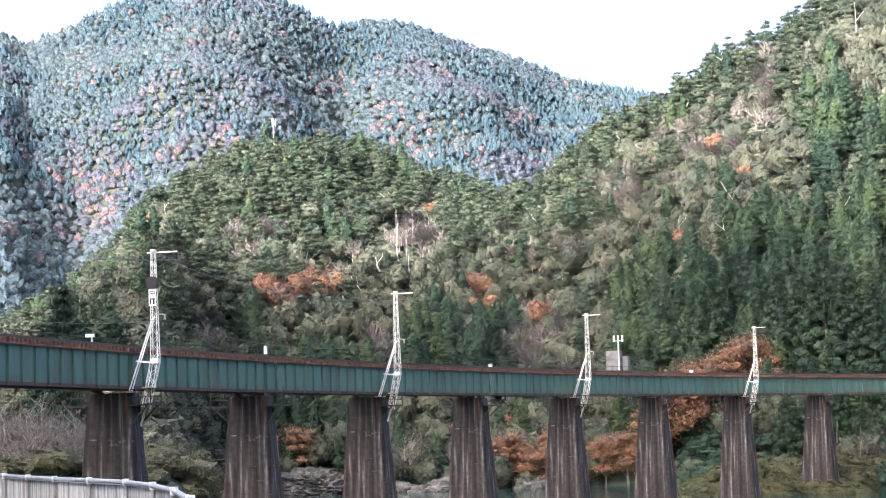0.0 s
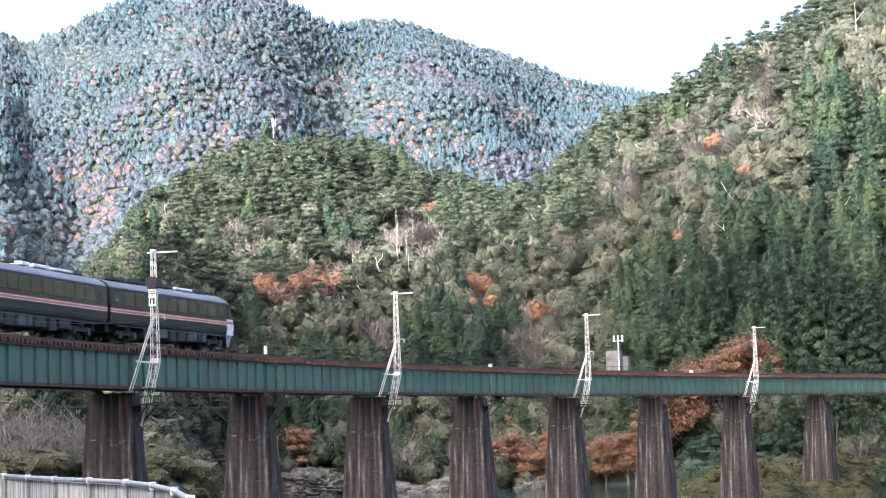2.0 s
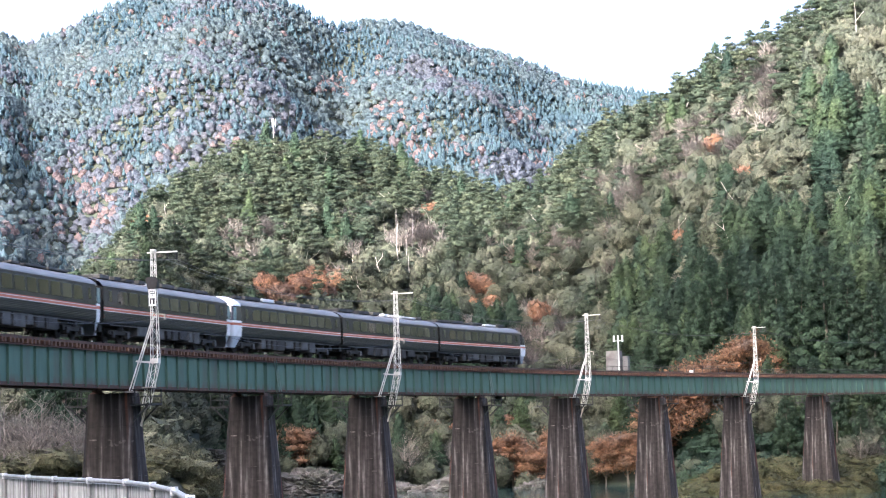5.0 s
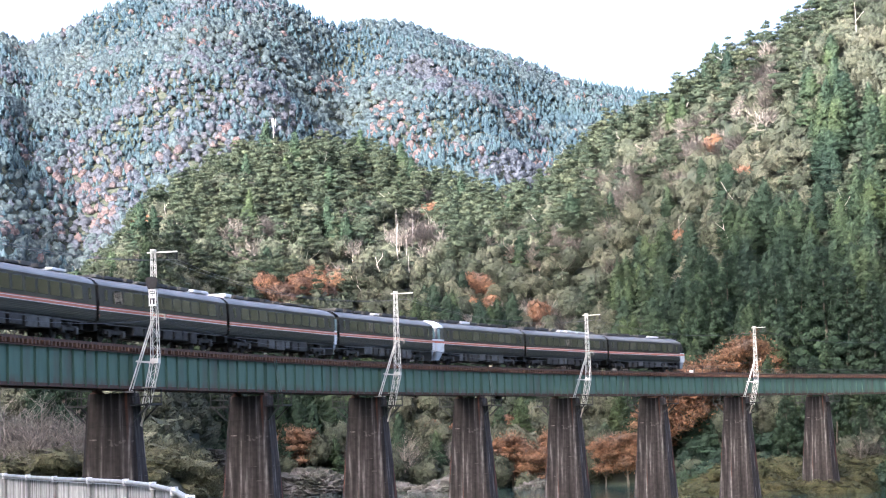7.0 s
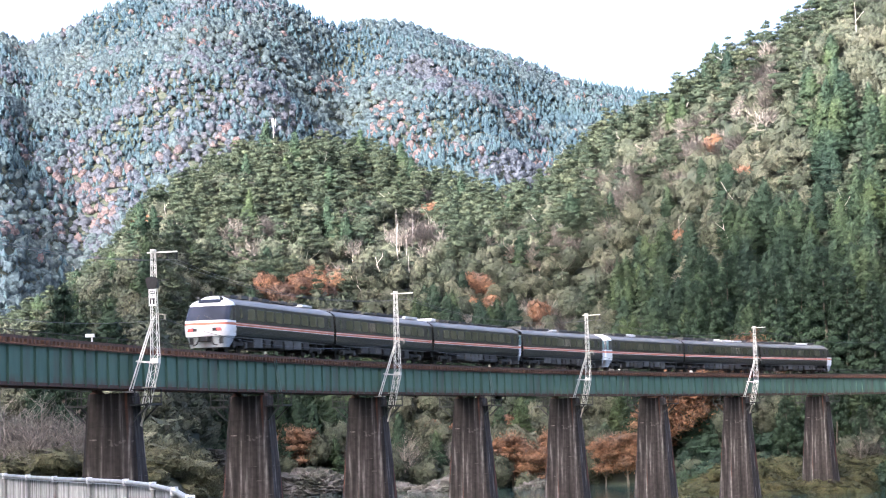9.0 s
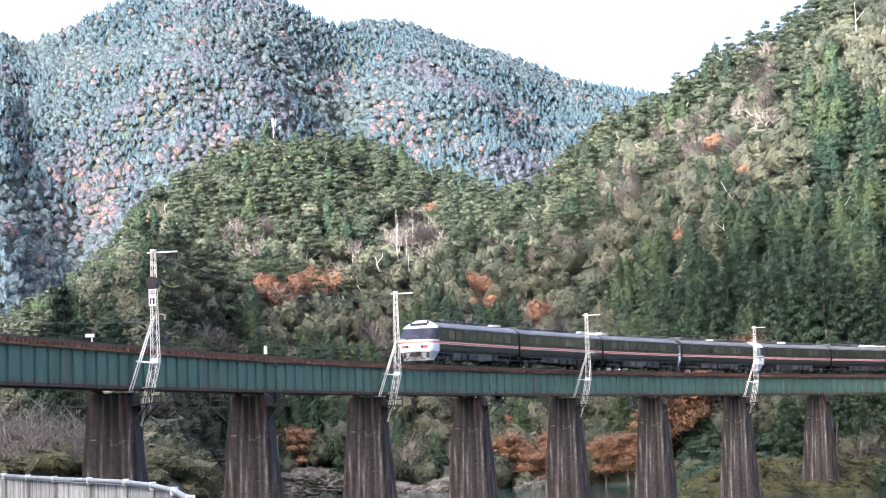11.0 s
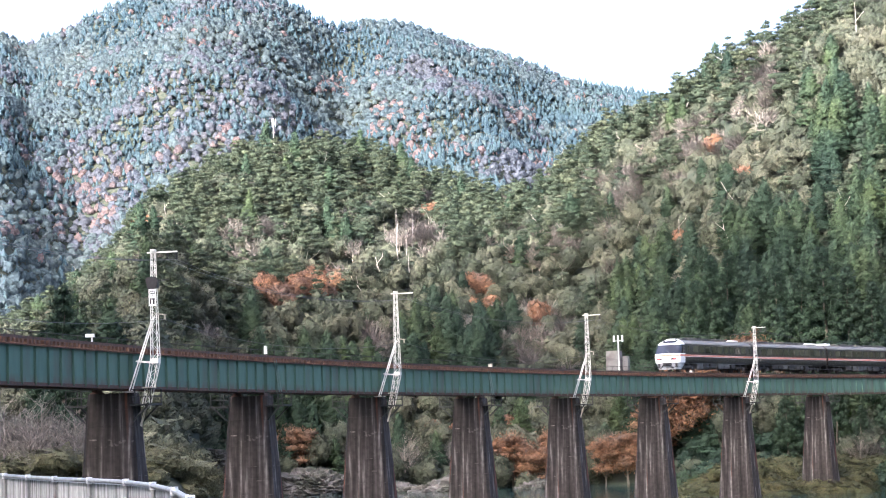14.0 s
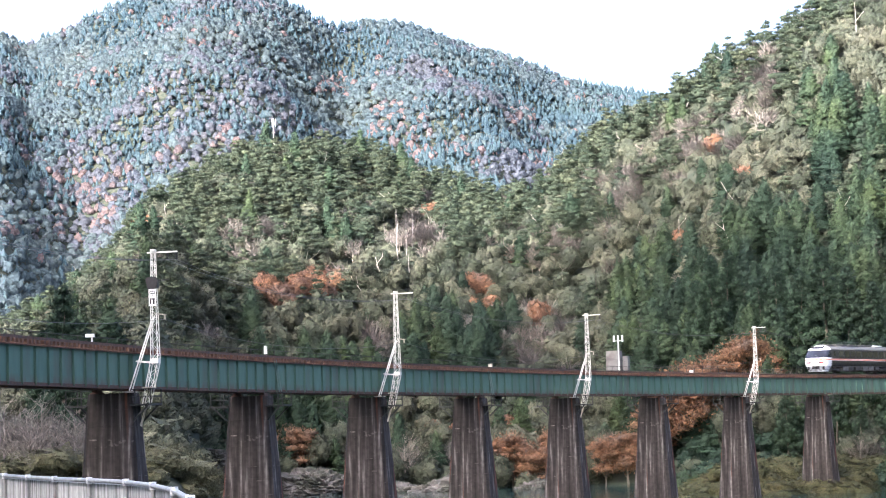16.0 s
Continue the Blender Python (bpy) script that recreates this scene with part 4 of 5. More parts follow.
# ---- masts, walkways and fittings on the viaduct ----
def lattice(bm, a, b, w0, w1, bays, t=0.031):
    """A square lattice post from a to b: four angles and zigzag lacing."""
    a, b = Vector(a), Vector(b)
    ax = (b - a).normalized()
    e1 = ax.cross(Vector((0, 1, 0))).normalized()
    e2 = ax.cross(e1).normalized()

    def corner(q, i):
        w = w0 + (w1 - w0) * q
        sx, sy = ((1, 1), (1, -1), (-1, -1), (-1, 1))[i % 4]
        return a.lerp(b, q) + e1 * sx * w / 2 + e2 * sy * w / 2
    for i in range(4):
        bar(bm, corner(0, i), corner(1, i), t * 1.25)
    for k in range(bays):
        for i in range(4):
            odd = (k + i // 2) % 2
            bar(bm, corner(k / bays, i if odd else i + 1), corner((k + 1) / bays, i + 1 if odd else i), t * 0.85)


MAST_FOOT_Z = EYE.z + 1.6


def mast(k, sign=False):
    """A white lattice post standing on the side of a pier, with a raking strut."""
    s = FIRST_PIER + k * SPAN
    x, y, th = track(s)
    m = pose(x, y, 0, 0, 0, math.degrees(th))
    thing = empty("lattice_mast", m, "white painted steel lattice mast bracketed to a bridge pier", "mast", "masts along the viaduct")
    # y is to the left of the track, so the near side is negative
    foot, knee, top = (-0.3, -1.98, MAST_FOOT_Z), (0, -2.46, RAIL_Z - 0.95), (0, -2.46, RAIL_Z + 5.05)
    part("lower_post", shape(lambda bm: lattice(bm, foot, knee, 0.36, 0.42, 6)), WHITE_STEEL, thing)
    part("upper_post", shape(lambda bm: lattice(bm, knee, top, 0.42, 0.2, 13, 0.026)), WHITE_STEEL, thing)
    part("gusset_plate", shape(lambda bm: (box(bm, 0.44, 0.45, 0.26, at=(0, -2.46, RAIL_Z - 0.95)))), WHITE_STEEL, thing)
    part("base_plate", shape(lambda bm: box(bm, 0.6, 0.6, 0.08, at=(-0.22, -2.13, GIRDER_BOTTOM + 0.05))), PALE_STEEL, thing)
    for dx in (-0.2, 0.2):
        part("strut", shape(lambda bm: bar(bm, (dx - 0.6, -1.22, GIRDER_BOTTOM - 0.1), (dx * 0.6, -2.42, RAIL_Z + 1.5), 0.07)), WHITE_STEEL, thing)
    part("strut_tie", shape(lambda bm: (bar(bm, (-0.38, -1.56, RAIL_Z - 0.95), (-0.05, -2.42, RAIL_Z - 1.05), 0.1), bar(bm, (-0.55, -1.56, RAIL_Z - 0.95), (-0.15, -1.56, RAIL_Z - 0.95), 0.08))), WHITE_STEEL, thing)
    part("strut_foot", box(bmesh.new(), 0.9, 0.6, 0.08, at=(-0.6, -1.2, GIRDER_BOTTOM - 0.16)), PALE_STEEL, thing)
    part("cap", box(bmesh.new(), 0.26, 0.3, 0.14, at=(0, -2.46, RAIL_Z + 5.1), bevel=0.02), WHITE_STEEL, thing)
    arm = part("cross_arm", shape(lambda bm: (bar(bm, (0, -2.1, RAIL_Z + 5.0), (0, -3.85, RAIL_Z + 5.0), 0.08))), WHITE_STEEL, thing)
    for dy in (-3.3, -3.8):
        part("insulator", shape(lambda bm: (rod(bm, (0, dy, RAIL_Z + 4.98), (0, dy, RAIL_Z + 4.55), 0.03), [rod(bm, (0, dy, RAIL_Z + 4.9 - j * 0.13), (0, dy, RAIL_Z + 4.84 - j * 0.13), 0.085) for j in range(3)])), DARK_STEEL, arm, "dark ribbed insulator")
    clamp = part("wire_bracket", shape(lambda bm: (bar(bm, (0, -2.46, RAIL_Z + 1.65), (0, -3.15, RAIL_Z + 1.55), 0.07), rod(bm, (0, -3.05, RAIL_Z + 1.56), (0, -3.05, RAIL_Z + 1.3), 0.06))), PALE_STEEL, thing)
    part("pier_clip", shape(lambda bm: bar(bm, (-0.3, -1.98, MAST_FOOT_Z), (-0.4, -1.7, MAST_FOOT_Z - 1.0), 0.12)), PALE_STEEL, thing)
    if sign:
        plate = part("name_plate", box(bmesh.new(), 0.03, 0.42, 1.0, at=(-0.28, -2.46, RAIL_Z + 2.55), bevel=0.01), SIGN_WHITE, thing, "white plate with dark upright lettering")
        txt = bpy.data.curves.new("lettering", "FONT")
        txt.body, txt.size, txt.align_x, txt.extrude = "\u4e2d", 0.36, "CENTER", 0.004
        ob = new("lettering", txt)
        txt.materials.append(BLACK)
        ob.parent = plate
        ob.matrix_basis = pose(-0.302, -2.46, RAIL_Z + 2.62, 90, 0, -90)
        part("lettering_bar", shape(lambda bm: (box(bm, 0.01, 0.3, 0.07, at=(-0.302, -2.46, RAIL_Z + 2.43)), box(bm, 0.01, 0.07, 0.26, at=(-0.302, -2.36, RAIL_Z + 2.27)), box(bm, 0.01, 0.1, 0.26, at=(-0.302, -2.54, RAIL_Z + 2.27)))), BLACK, plate)
    return thing


SIGN_WHITE = surface("white sign enamel", (0.62, 0.62, 0.6), (0.75, 0.75, 0.73), 3, 0.4)
for k in (0, 2, 4, 6):
    mast(k, k == 0)


def signal_head():
    """A dark signal backboard fixed to the first mast."""
    x, y, th = track(FIRST_PIER)
    t = empty("signal_head", pose(x, y, 0, 0, 0, math.degrees(th)), "black signal head with backboard on the lattice mast", "signal")
    bm = bmesh.new()
    zc = RAIL_Z + 3.3
    pts = [(-0.36, 0.22), (-0.22, 0.34), (0.22, 0.34), (0.36, 0.22), (0.24, -0.32), (-0.24, -0.32)]
    lo = [bm.verts.new((-0.34, -2.46 + a, zc + b)) for a, b in pts]
    hi = [bm.verts.new((-0.22, -2.46 + a * 0.9, zc + b * 0.9)) for a, b in pts]
    bm.faces.new(lo)
    bm.faces.new(hi[::-1])
    for i in range(6):
        bm.faces.new((lo[i], hi[i], hi[(i + 1) % 6], lo[(i + 1) % 6]))
    bmesh.ops.recalc_face_normals(bm, faces=bm.faces[:])
    part("backboard", bm, BLACK, t)
    part("housing", shape(lambda bm: (box(bm, 0.5, 0.42, 0.5, at=(0.1, -2.46, zc), bevel=0.04), bar(bm, (0.1, -2.46, zc + 0.1), (0.2, -3.3, zc + 0.22), 0.05))), BLACK, t)
    for dz in (0.14, -0.14):
        part("hood", shape(lambda bm: rod(bm, (0.3, -2.46, zc + dz), (0.55, -2.46, zc + dz - 0.02), 0.11, 10)), BLACK, t)


signal_head()


def walkway(k, side):
    """A small railed platform on brackets beside a pier head."""
    s = FIRST_PIER + k * SPAN
    top = GIRDER_BOTTOM - 0.22
    x, y, th = track(s)
    t = empty("pier_platform", pose(x, y, top, 0, 0, math.degrees(th)), "small dark steel inspection platform with railings beside a pier head", "platform", "inspection platforms on the piers")
    y0, y1 = side * 1.3, side * 2.45
    part("deck", shape(lambda bm: (box(bm, 1.7, abs(y1 - y0), 0.05, at=(0, (y0 + y1) / 2, -0.62)), bar(bm, (-0.85, y1, -0.64), (0.85, y1, -0.64), 0.1), bar(bm, (-0.85, y0, -0.66), (-0.85, y1, -0.66), 0.1), bar(bm, (0.85, y0, -0.66), (0.85, y1, -0.66), 0.1))), DARK_STEEL, t)
    for dx in (-0.85, 0.85):
        part("bracket", shape(lambda bm: bar(bm, (dx, y1 - side * 0.15, -0.66), (dx * 0.9, y0 + side * 0.1, -1.55), 0.09)), DARK_STEEL, t)
        part("post", shape(lambda bm: bar(bm, (dx, y1, -0.6), (dx, y1, 0.22), 0.06)), DARK_STEEL, t)
        part("post", shape(lambda bm: bar(bm, (dx, y0 + side * 0.25, -0.6), (dx, y0 + side * 0.25, 0.22), 0.06)), DARK_STEEL, t)
        for z in (0.2, -0.2):
            part("side_rail", shape(lambda bm: bar(bm, (dx, y0, z), (dx, y1, z), 0.045)), DARK_STEEL, t)
    for z in (0.2, -0.2):
        part("rail_bar", shape(lambda bm: bar(bm, (-0.85, y1, z), (0.85, y1, z), 0.045)), DARK_STEEL, t)


for k in range(-1, 8):
    for side in (-1, 1):
        walkway(k, side)


def drain_pipe(k):
    """Thin pipes that run down the girder beside a joint."""
    s = FIRST_PIER + k * SPAN + 1.2
    x, y, th = track(s)
    t = empty("drain_pipe", pose(x, y, 0, 0, 0, math.degrees(th)), "thin green drain pipes slanting down the girder side", "pipe", "drain pipes on the girders")
    for dx in (0.0, 0.42):
        part("pipe", shape(lambda bm: (rod(bm, (dx, -1.22, RAIL_Z - 0.3), (dx + 0.9, -1.2, GIRDER_BOTTOM + 0.05), 0.03, 6))), PIPE_GREEN, t)


PIPE_GREEN = surface("faded green pipe paint", (0.1, 0.15, 0.13), (0.16, 0.21, 0.18), 4, 0.6)
for k in (1, 3, 5, 7):
    drain_pipe(k)


def line_fittings():
    # far side handrail along the deck
    rng = random.Random(3)
    fence = empty("deck_handrail", pose(0, 0, 0), "thin dark steel handrail along the far edge of the deck", "handrail")
    me = bpy.data.meshes.new("post")
    bm = shape(lambda bm: bar(bm, (0, 0, 0), (0, 0, 0.95), 0.045))
    bm.to_mesh(me)
    bm.free()
    for i in range(0, 120):
        s = -60 + i * 2.2
        ob = hang("post", me, DARK_STEEL, fence)
        ob.matrix_basis = on_track(s, RAIL_Z - 0.3, -1.95)
        ob2 = hang("outrigger", OUTRIGGER, DARK_STEEL, fence)
        ob2.matrix_basis = on_track(s, RAIL_Z - 0.33, -1.5)
    for z in (0.6, 0.2):
        r = strip("handrail_bar", -60, 204, -1.95, [(-0.02, -0.02), (0.02, -0.02), (0.02, 0.02), (-0.02, 0.02)], DARK_STEEL, "", "", 4.0, RAIL_Z + z)
        for key in ("kind",):
            del r[key]
        r.parent = fence
    # wires
    for off, z, name in ((3.8, 4.55, "a"), (3.3, 4.55, "b"), (3.05, 1.3, "c")):
        wire = bmesh.new()
        for k in (-4, -2, 0, 2, 4, 6):
            for j in range(10):
                q0, q1 = j / 10, (j + 1) / 10
                pts = []
                for q in (q0, q1):
                    x, y, th = track(FIRST_PIER + (k + 2 * q) * SPAN, off)
                    pts.append((x, y, RAIL_Z + z - 0.9 * 4 * q * (1 - q)))
                rod(wire, pts[0], pts[1], 0.012, 4)
        tagged(part("overhead_wire", wire, BLACK), "thin dark wire sagging between the masts", "wire", "wires along the line")


OUTRIGGER = bpy.data.meshes.new("outrigger")
_b = shape(lambda bm: bar(bm, (0, -0.5, 0), (0, 0.5, 0), 0.07))
_b.to_mesh(OUTRIGGER)
_b.free()
line_fittings()


CABIN_AT = 126.9


def trackside():
    # white distance post, small lamp-like post, white marker, equipment cabin
    def at(s, off):
        x, y, th = track(s, off)
        return pose(x, y, RAIL_Z - 0.18, 0, 0, math.degrees(th))
    t = empty("marker_post", at(42.4, -1.35), "white marker post with dark band beside the rails", "marker post")
    part("post", box(bmesh.new(), 0.14, 0.2, 0.95, at=(0, 0, 0.55), bevel=0.02), SIGN_WHITE, t)
    part("band", box(bmesh.new(), 0.15, 0.21, 0.07, at=(0, 0, 0.42)), BLACK, t)
    part("stem", box(bmesh.new(), 0.06, 0.06, 0.3, at=(0, 0, 0.1)), DARK_STEEL, t)
    t = empty("marker_stub", at(142.4, -1.35), "short white kilometre stub beside the rails", "marker post")
    part("stub", box(bmesh.new(), 0.3, 0.36, 0.5, at=(0, 0, 0.28), bevel=0.04), SIGN_WHITE, t)
    t = empty("sensor_post", at(13.3, -1.4), "small white post with a tilted detector box", "detector")
    part("post", shape(lambda bm: (rod(bm, (0, 0, 0), (0, 0, 0.75), 0.05), box(bm, 0.16, 0.4, 0.06, at=(0, -0.1, 0.03)))), SIGN_WHITE, t)
    part("head", box(bmesh.new(), 0.22, 0.5, 0.2, at=(0, 0.1, 0.78), bevel=0.03), SIGN_WHITE, t)
    t = empty("sensor_post", at(90.7, -1.4), "small pale post with a detector box", "detector")
    part("post", shape(lambda bm: rod(bm, (0, 0, 0), (0, 0, 0.5), 0.06)), PALE_STEEL, t)
    part("head", box(bmesh.new(), 0.25, 0.35, 0.3, at=(0, 0, 0.45), bevel=0.03), PALE_STEEL, t)
    # relay cabin on its pole behind the track
    x, y, th = track(CABIN_AT, -3.2)
    t = empty("relay_cabin", pose(x, y, RAIL_Z - 0.9, 0, 0, math.degrees(th) - 80), "grey metal equipment cabinet with an aerial pole", "equipment cabinet")
    part("cabinet", box(bmesh.new(), 1.5, 1.0, 3.0, at=(-0.3, 0, 1.7), bevel=0.03), CABIN, t)
    part("side_box", box(bmesh.new(), 0.55, 0.8, 2.4, at=(0.95, 0, 1.4), bevel=0.03), CABIN, t)
    part("base", box(bmesh.new(), 3.4, 1.6, 0.3, at=(0.1, 0, 0.05)), PALE_STEEL, t)
    part("bracket", shape(lambda bm: [bar(bm, (a, 0.3, -0.05), (a + 2.6, -0.2, -0.05), 0.18) for a in (-0.6, 0.6)]), DARK_STEEL, t)
    pole = part("aerial_pole", shape(lambda bm: (rod(bm, (0.35, -0.7, 0), (0.35, -0.7, 4.6), 0.07))), SIGN_WHITE, t)
    for a in (-0.1, 0.35, 0.8):
        part("aerial", shape(lambda bm: (rod(bm, (a, -0.7, 4.1), (a, -0.7, 4.75), 0.09), bar(bm, (0.35, -0.7, 4.2), (a, -0.7, 4.2), 0.05))), SIGN_WHITE, pole)


CABIN = surface("pale grey cabinet paint", (0.09, 0.088, 0.085), (0.15, 0.146, 0.14), 2, 0.6, stain=(0.06, 0.05, 0.045), stain_scale=0.8)
trackside()


def hill_aerial():
    """The telephone mast on the hilltop."""
    u, d = -0.0742, 634.0
    x, y = u * d, d
    z = float(ground_height(np.array([x]), np.array([y]))[0])
    t = empty("telephone_mast", pose(x, y, z), "slim pale telephone mast with panel aerials on the hilltop", "mast")
    top = EYE.z + 0.1405 * d - z
    part("pole", shape(lambda bm: (rod(bm, (0, 0, -0.5), (0, 0, top), 0.13, 10, 0.08))), SIGN_WHITE, t)
    for a in (0, 2.1, 4.2):
        part("panel_aerial", shape(lambda bm: box(bm, 0.15, 0.15, 2.2, at=(0.6 * math.cos(a), 0.6 * math.sin(a), top - 1.2), bevel=0.04)), SIGN_WHITE, t)
        part("aerial_arm", shape(lambda bm: bar(bm, (0, 0, top - 1.6), (0.6 * math.cos(a), 0.6 * math.sin(a), top - 1.6), 0.12)), PALE_STEEL, t)
    part("aerial_ring", shape(lambda bm: rod(bm, (0, 0, top - 4.2), (0, 0, top - 4.0), 0.5, 10)), PALE_STEEL, t)


hill_aerial()


# ---- wall and pipe rail beside the near road ----
def wall_concrete():
    m, n, l, b = nodes("pale rain streaked concrete", 0.9, 0.0, 0.25)
    streak = grain(n, l, 9.0, 4, (1, 1, 0.06))
    fine = grain(n, l, 14.0, 5)
    c = ramp(n, l, streak, [(0.36, (0.19, 0.19, 0.17)), (0.5, (0.41, 0.408, 0.38)), (0.62, (0.58, 0.575, 0.545))])
    c = mix(n, l, c, ramp(n, l, fine, [(0.3, (0.8, 0.8, 0.78)), (0.7, (1.12, 1.12, 1.1))]), 1.0, "MULTIPLY")
    l.new(c, b.inputs["Base Color"])
    bump(n, l, b, fine, 0.3, 0.01)
    return m


WALL = wall_concrete()
GALV = surface("dull galvanised pipe", (0.3, 0.3, 0.29), (0.44, 0.44, 0.425), 8, 0.55, 0.2, relief=0.05, stain=(0.25, 0.24, 0.22), stain_scale=3)
# posts of the rail, metres from the camera's foot
WALL_LINE = [(-9.6, 43.6), (-8.3, 38.9), (-7.2, 34.9), (-6.14, 31.2), (-5.45, 29.2), (-4.79, 27.4), (-4.10, 25.7), (-3.44, 24.0), (-2.88, 21.9), (-2.38, 19.5), (-1.91, 16.6), (-1.6, 13.5), (-1.45, 11.5)]
RAIL_TOP = EYE.z - 0.45


def near_wall():
    wall = empty("roadside_wall", pose(0, 0, 0), "pale streaked concrete roadside wall with a pipe handrail", "wall", kind="structure")
    bm = bmesh.new()
    rows = []
    for i, (x, y) in enumerate(WALL_LINE):
        a = Vector(WALL_LINE[max(i - 1, 0)])
        b = Vector(WALL_LINE[min(i + 1, len(WALL_LINE) - 1)])
        d = (b - a).normalized()
        n = Vector((-d.y, d.x)) * 0.05
        back = n * (1.6 if n.dot(Vector((x, y))) > 0 else -1.6)
        rows.append([bm.verts.new((x + back.x + sx * n.x, y + back.y + sx * n.y, z)) for sx, z in ((-1, RAIL_TOP - 3.2), (-1, RAIL_TOP - 0.055), (1, RAIL_TOP - 0.055), (1, RAIL_TOP - 3.2))])
    for r0, r1 in zip(rows, rows[1:]):
        for j in range(4):
            bm.faces.new((r0[j], r0[(j + 1) % 4], r1[(j + 1) % 4], r1[j]))
    bm.faces.new(rows[0])
    bm.faces.new(rows[-1][::-1])
    bmesh.ops.recalc_face_normals(bm, faces=bm.faces[:])
    part("concrete_wall", bm, WALL, wall)
    # the pipe runs along the road side of the wall, on posts fixed to its face
    for (x0, y0), (x1, y1) in zip(WALL_LINE, WALL_LINE[1:]):
        part("pipe_rail", shape(lambda bm: rod(bm, (x0, y0, RAIL_TOP - 0.02), (x1, y1, RAIL_TOP - 0.02), 0.026, 12)), GALV, wall)
    for x, y in WALL_LINE:
        post = part("post", shape(lambda bm: (rod(bm, (x, y, RAIL_TOP - 1.2), (x, y, RAIL_TOP - 0.03), 0.022, 10))), GALV, wall)
        part("post_cap", shape(lambda bm: rod(bm, (x, y, RAIL_TOP - 0.06), (x, y, RAIL_TOP + 0.016), 0.036, 12)), SIGN_WHITE, post)


near_wall()


# ---- train ----
CAR = 21.3
# shade and the mirrored hillside are put into the sides' tone; roof left lighter
SHADED_STEEL = surface("brushed stainless body steel with shade in its tone", (0.028, 0.027, 0.024), (0.05, 0.048, 0.043), 6, 0.42, 0.3, (0.05, 1, 1), 0.03, (0.035, 0.032, 0.027), 0.5, (0.5, 0.8))
ROOF = surface("stainless roof toned lighter than the sides", (0.1, 0.093, 0.08), (0.17, 0.158, 0.138), 4, 0.5, 0.15, (0.1, 1, 1), 0.04, (0.065, 0.06, 0.05), 0.6, (0.5, 0.8))
BAND = surface("dark brown window band", (0.013, 0.012, 0.01), (0.023, 0.021, 0.018), 3, 0.4, 0.1, (0.2, 1, 1), 0.02)
ORANGE = surface("orange stripe paint", (0.46, 0.12, 0.07), (0.56, 0.165, 0.1), 3, 0.4, relief=0.02)
WHITE = surface("white train paint", (0.68, 0.69, 0.7), (0.8, 0.8, 0.8), 2, 0.35, relief=0.02, stain=(0.5, 0.49, 0.47), stain_scale=1.2)
SKIRT = surface("light blue grey skirt paint", (0.3, 0.33, 0.37), (0.4, 0.43, 0.46), 3, 0.5, relief=0.03, stain=(0.2, 0.19, 0.18), stain_scale=1.5)
GEAR = surface("sooty underfloor gear", (0.014, 0.013, 0.012), (0.05, 0.045, 0.04), 3, 0.8, relief=0.2)
GEAR_PALE = surface("dusty grey equipment box", (0.05, 0.049, 0.045), (0.11, 0.107, 0.1), 2, 0.75, relief=0.1, stain=(0.05, 0.045, 0.04), stain_scale=1.5)
ROOF_GEAR = surface("dark roof gear", (0.02, 0.02, 0.022), (0.06, 0.06, 0.06), 3, 0.75)
RUBBER = surface("black rubber gangway", (0.012, 0.012, 0.012), (0.03, 0.03, 0.03), 5, 0.8)


def glass(name, tint, rough=0.06):
    m, n, l, b = nodes(name, rough, 0.0, 0.35)
    c = ramp(n, l, grain(n, l, 0.8, 2), [(0.35, tuple(v * 0.6 for v in tint)), (0.65, tint)])
    l.new(c, b.inputs["Base Color"])
    return m


PANE = glass("tinted window glass", (0.012, 0.0125, 0.0085))
CURTAIN = glass("window glass over a drawn curtain", (0.045, 0.044, 0.032), 0.12)
SCREEN = glass("dark windscreen glass", (0.03, 0.034, 0.05))
TEAL = glass("pale green cab glass", (0.25, 0.36, 0.36), 0.15)


def lamp_red():
    m, n, l, b = nodes("red tail lamp", 0.3)
    b.inputs["Base Color"].default_value = (0.5, 0.02, 0.02, 1)
    b.inputs["Emission Color"].default_value = (1.0, 0.05, 0.04, 1)
    b.inputs["Emission Strength"].default_value = 0.7
    return m


RED = lamp_red()
# half section of the body: height above the rail, half width
SECTION = [(1.05, 1.36), (1.2, 1.425), (1.6, 1.45), (1.92, 1.45), (2.2, 1.445), (2.92, 1.405), (3.05, 1.34), (3.2, 1.18), (3.36, 0.88), (3.46, 0.48), (3.5, 0.0)]


def half_width(z):
    return float(np.interp(z, [a for a, b in SECTION], [b for a, b in SECTION]))


def skin(bm, x0, x1, z0, z1, swell=0.0, sides=(-1, 1), ribs=0):
    """The part of the body's shell between two heights."""
    if ribs:
        zs = []
        for k in range(ribs):
            a, b = z0 + (z1 - z0) * k / ribs, z0 + (z1 - z0) * (k + 1) / ribs
            zs += [(a, 0.0), (a + (b - a) * 0.12, 0.022), (a + (b - a) * 0.6, 0.022), (a + (b - a) * 0.72, 0.0)]
        zs.append((z1, 0.0))
    else:
        zs = [(z0, 0.0)] + [(z, 0.0) for z, w in SECTION if z0 < z < z1] + [(z1, 0.0)]
    for s in sides:
        pts = [(half_width(z) + o + swell, z) for z, o in zs]
        a = [bm.verts.new((x0, s * w, z)) for w, z in pts]
        b = [bm.verts.new((x1, s * w, z)) for w, z in pts]
        for i in range(len(pts) - 1):
            f = (a[i], b[i], b[i + 1], a[i + 1])
            bm.faces.new(f if s < 0 else f[::-1])


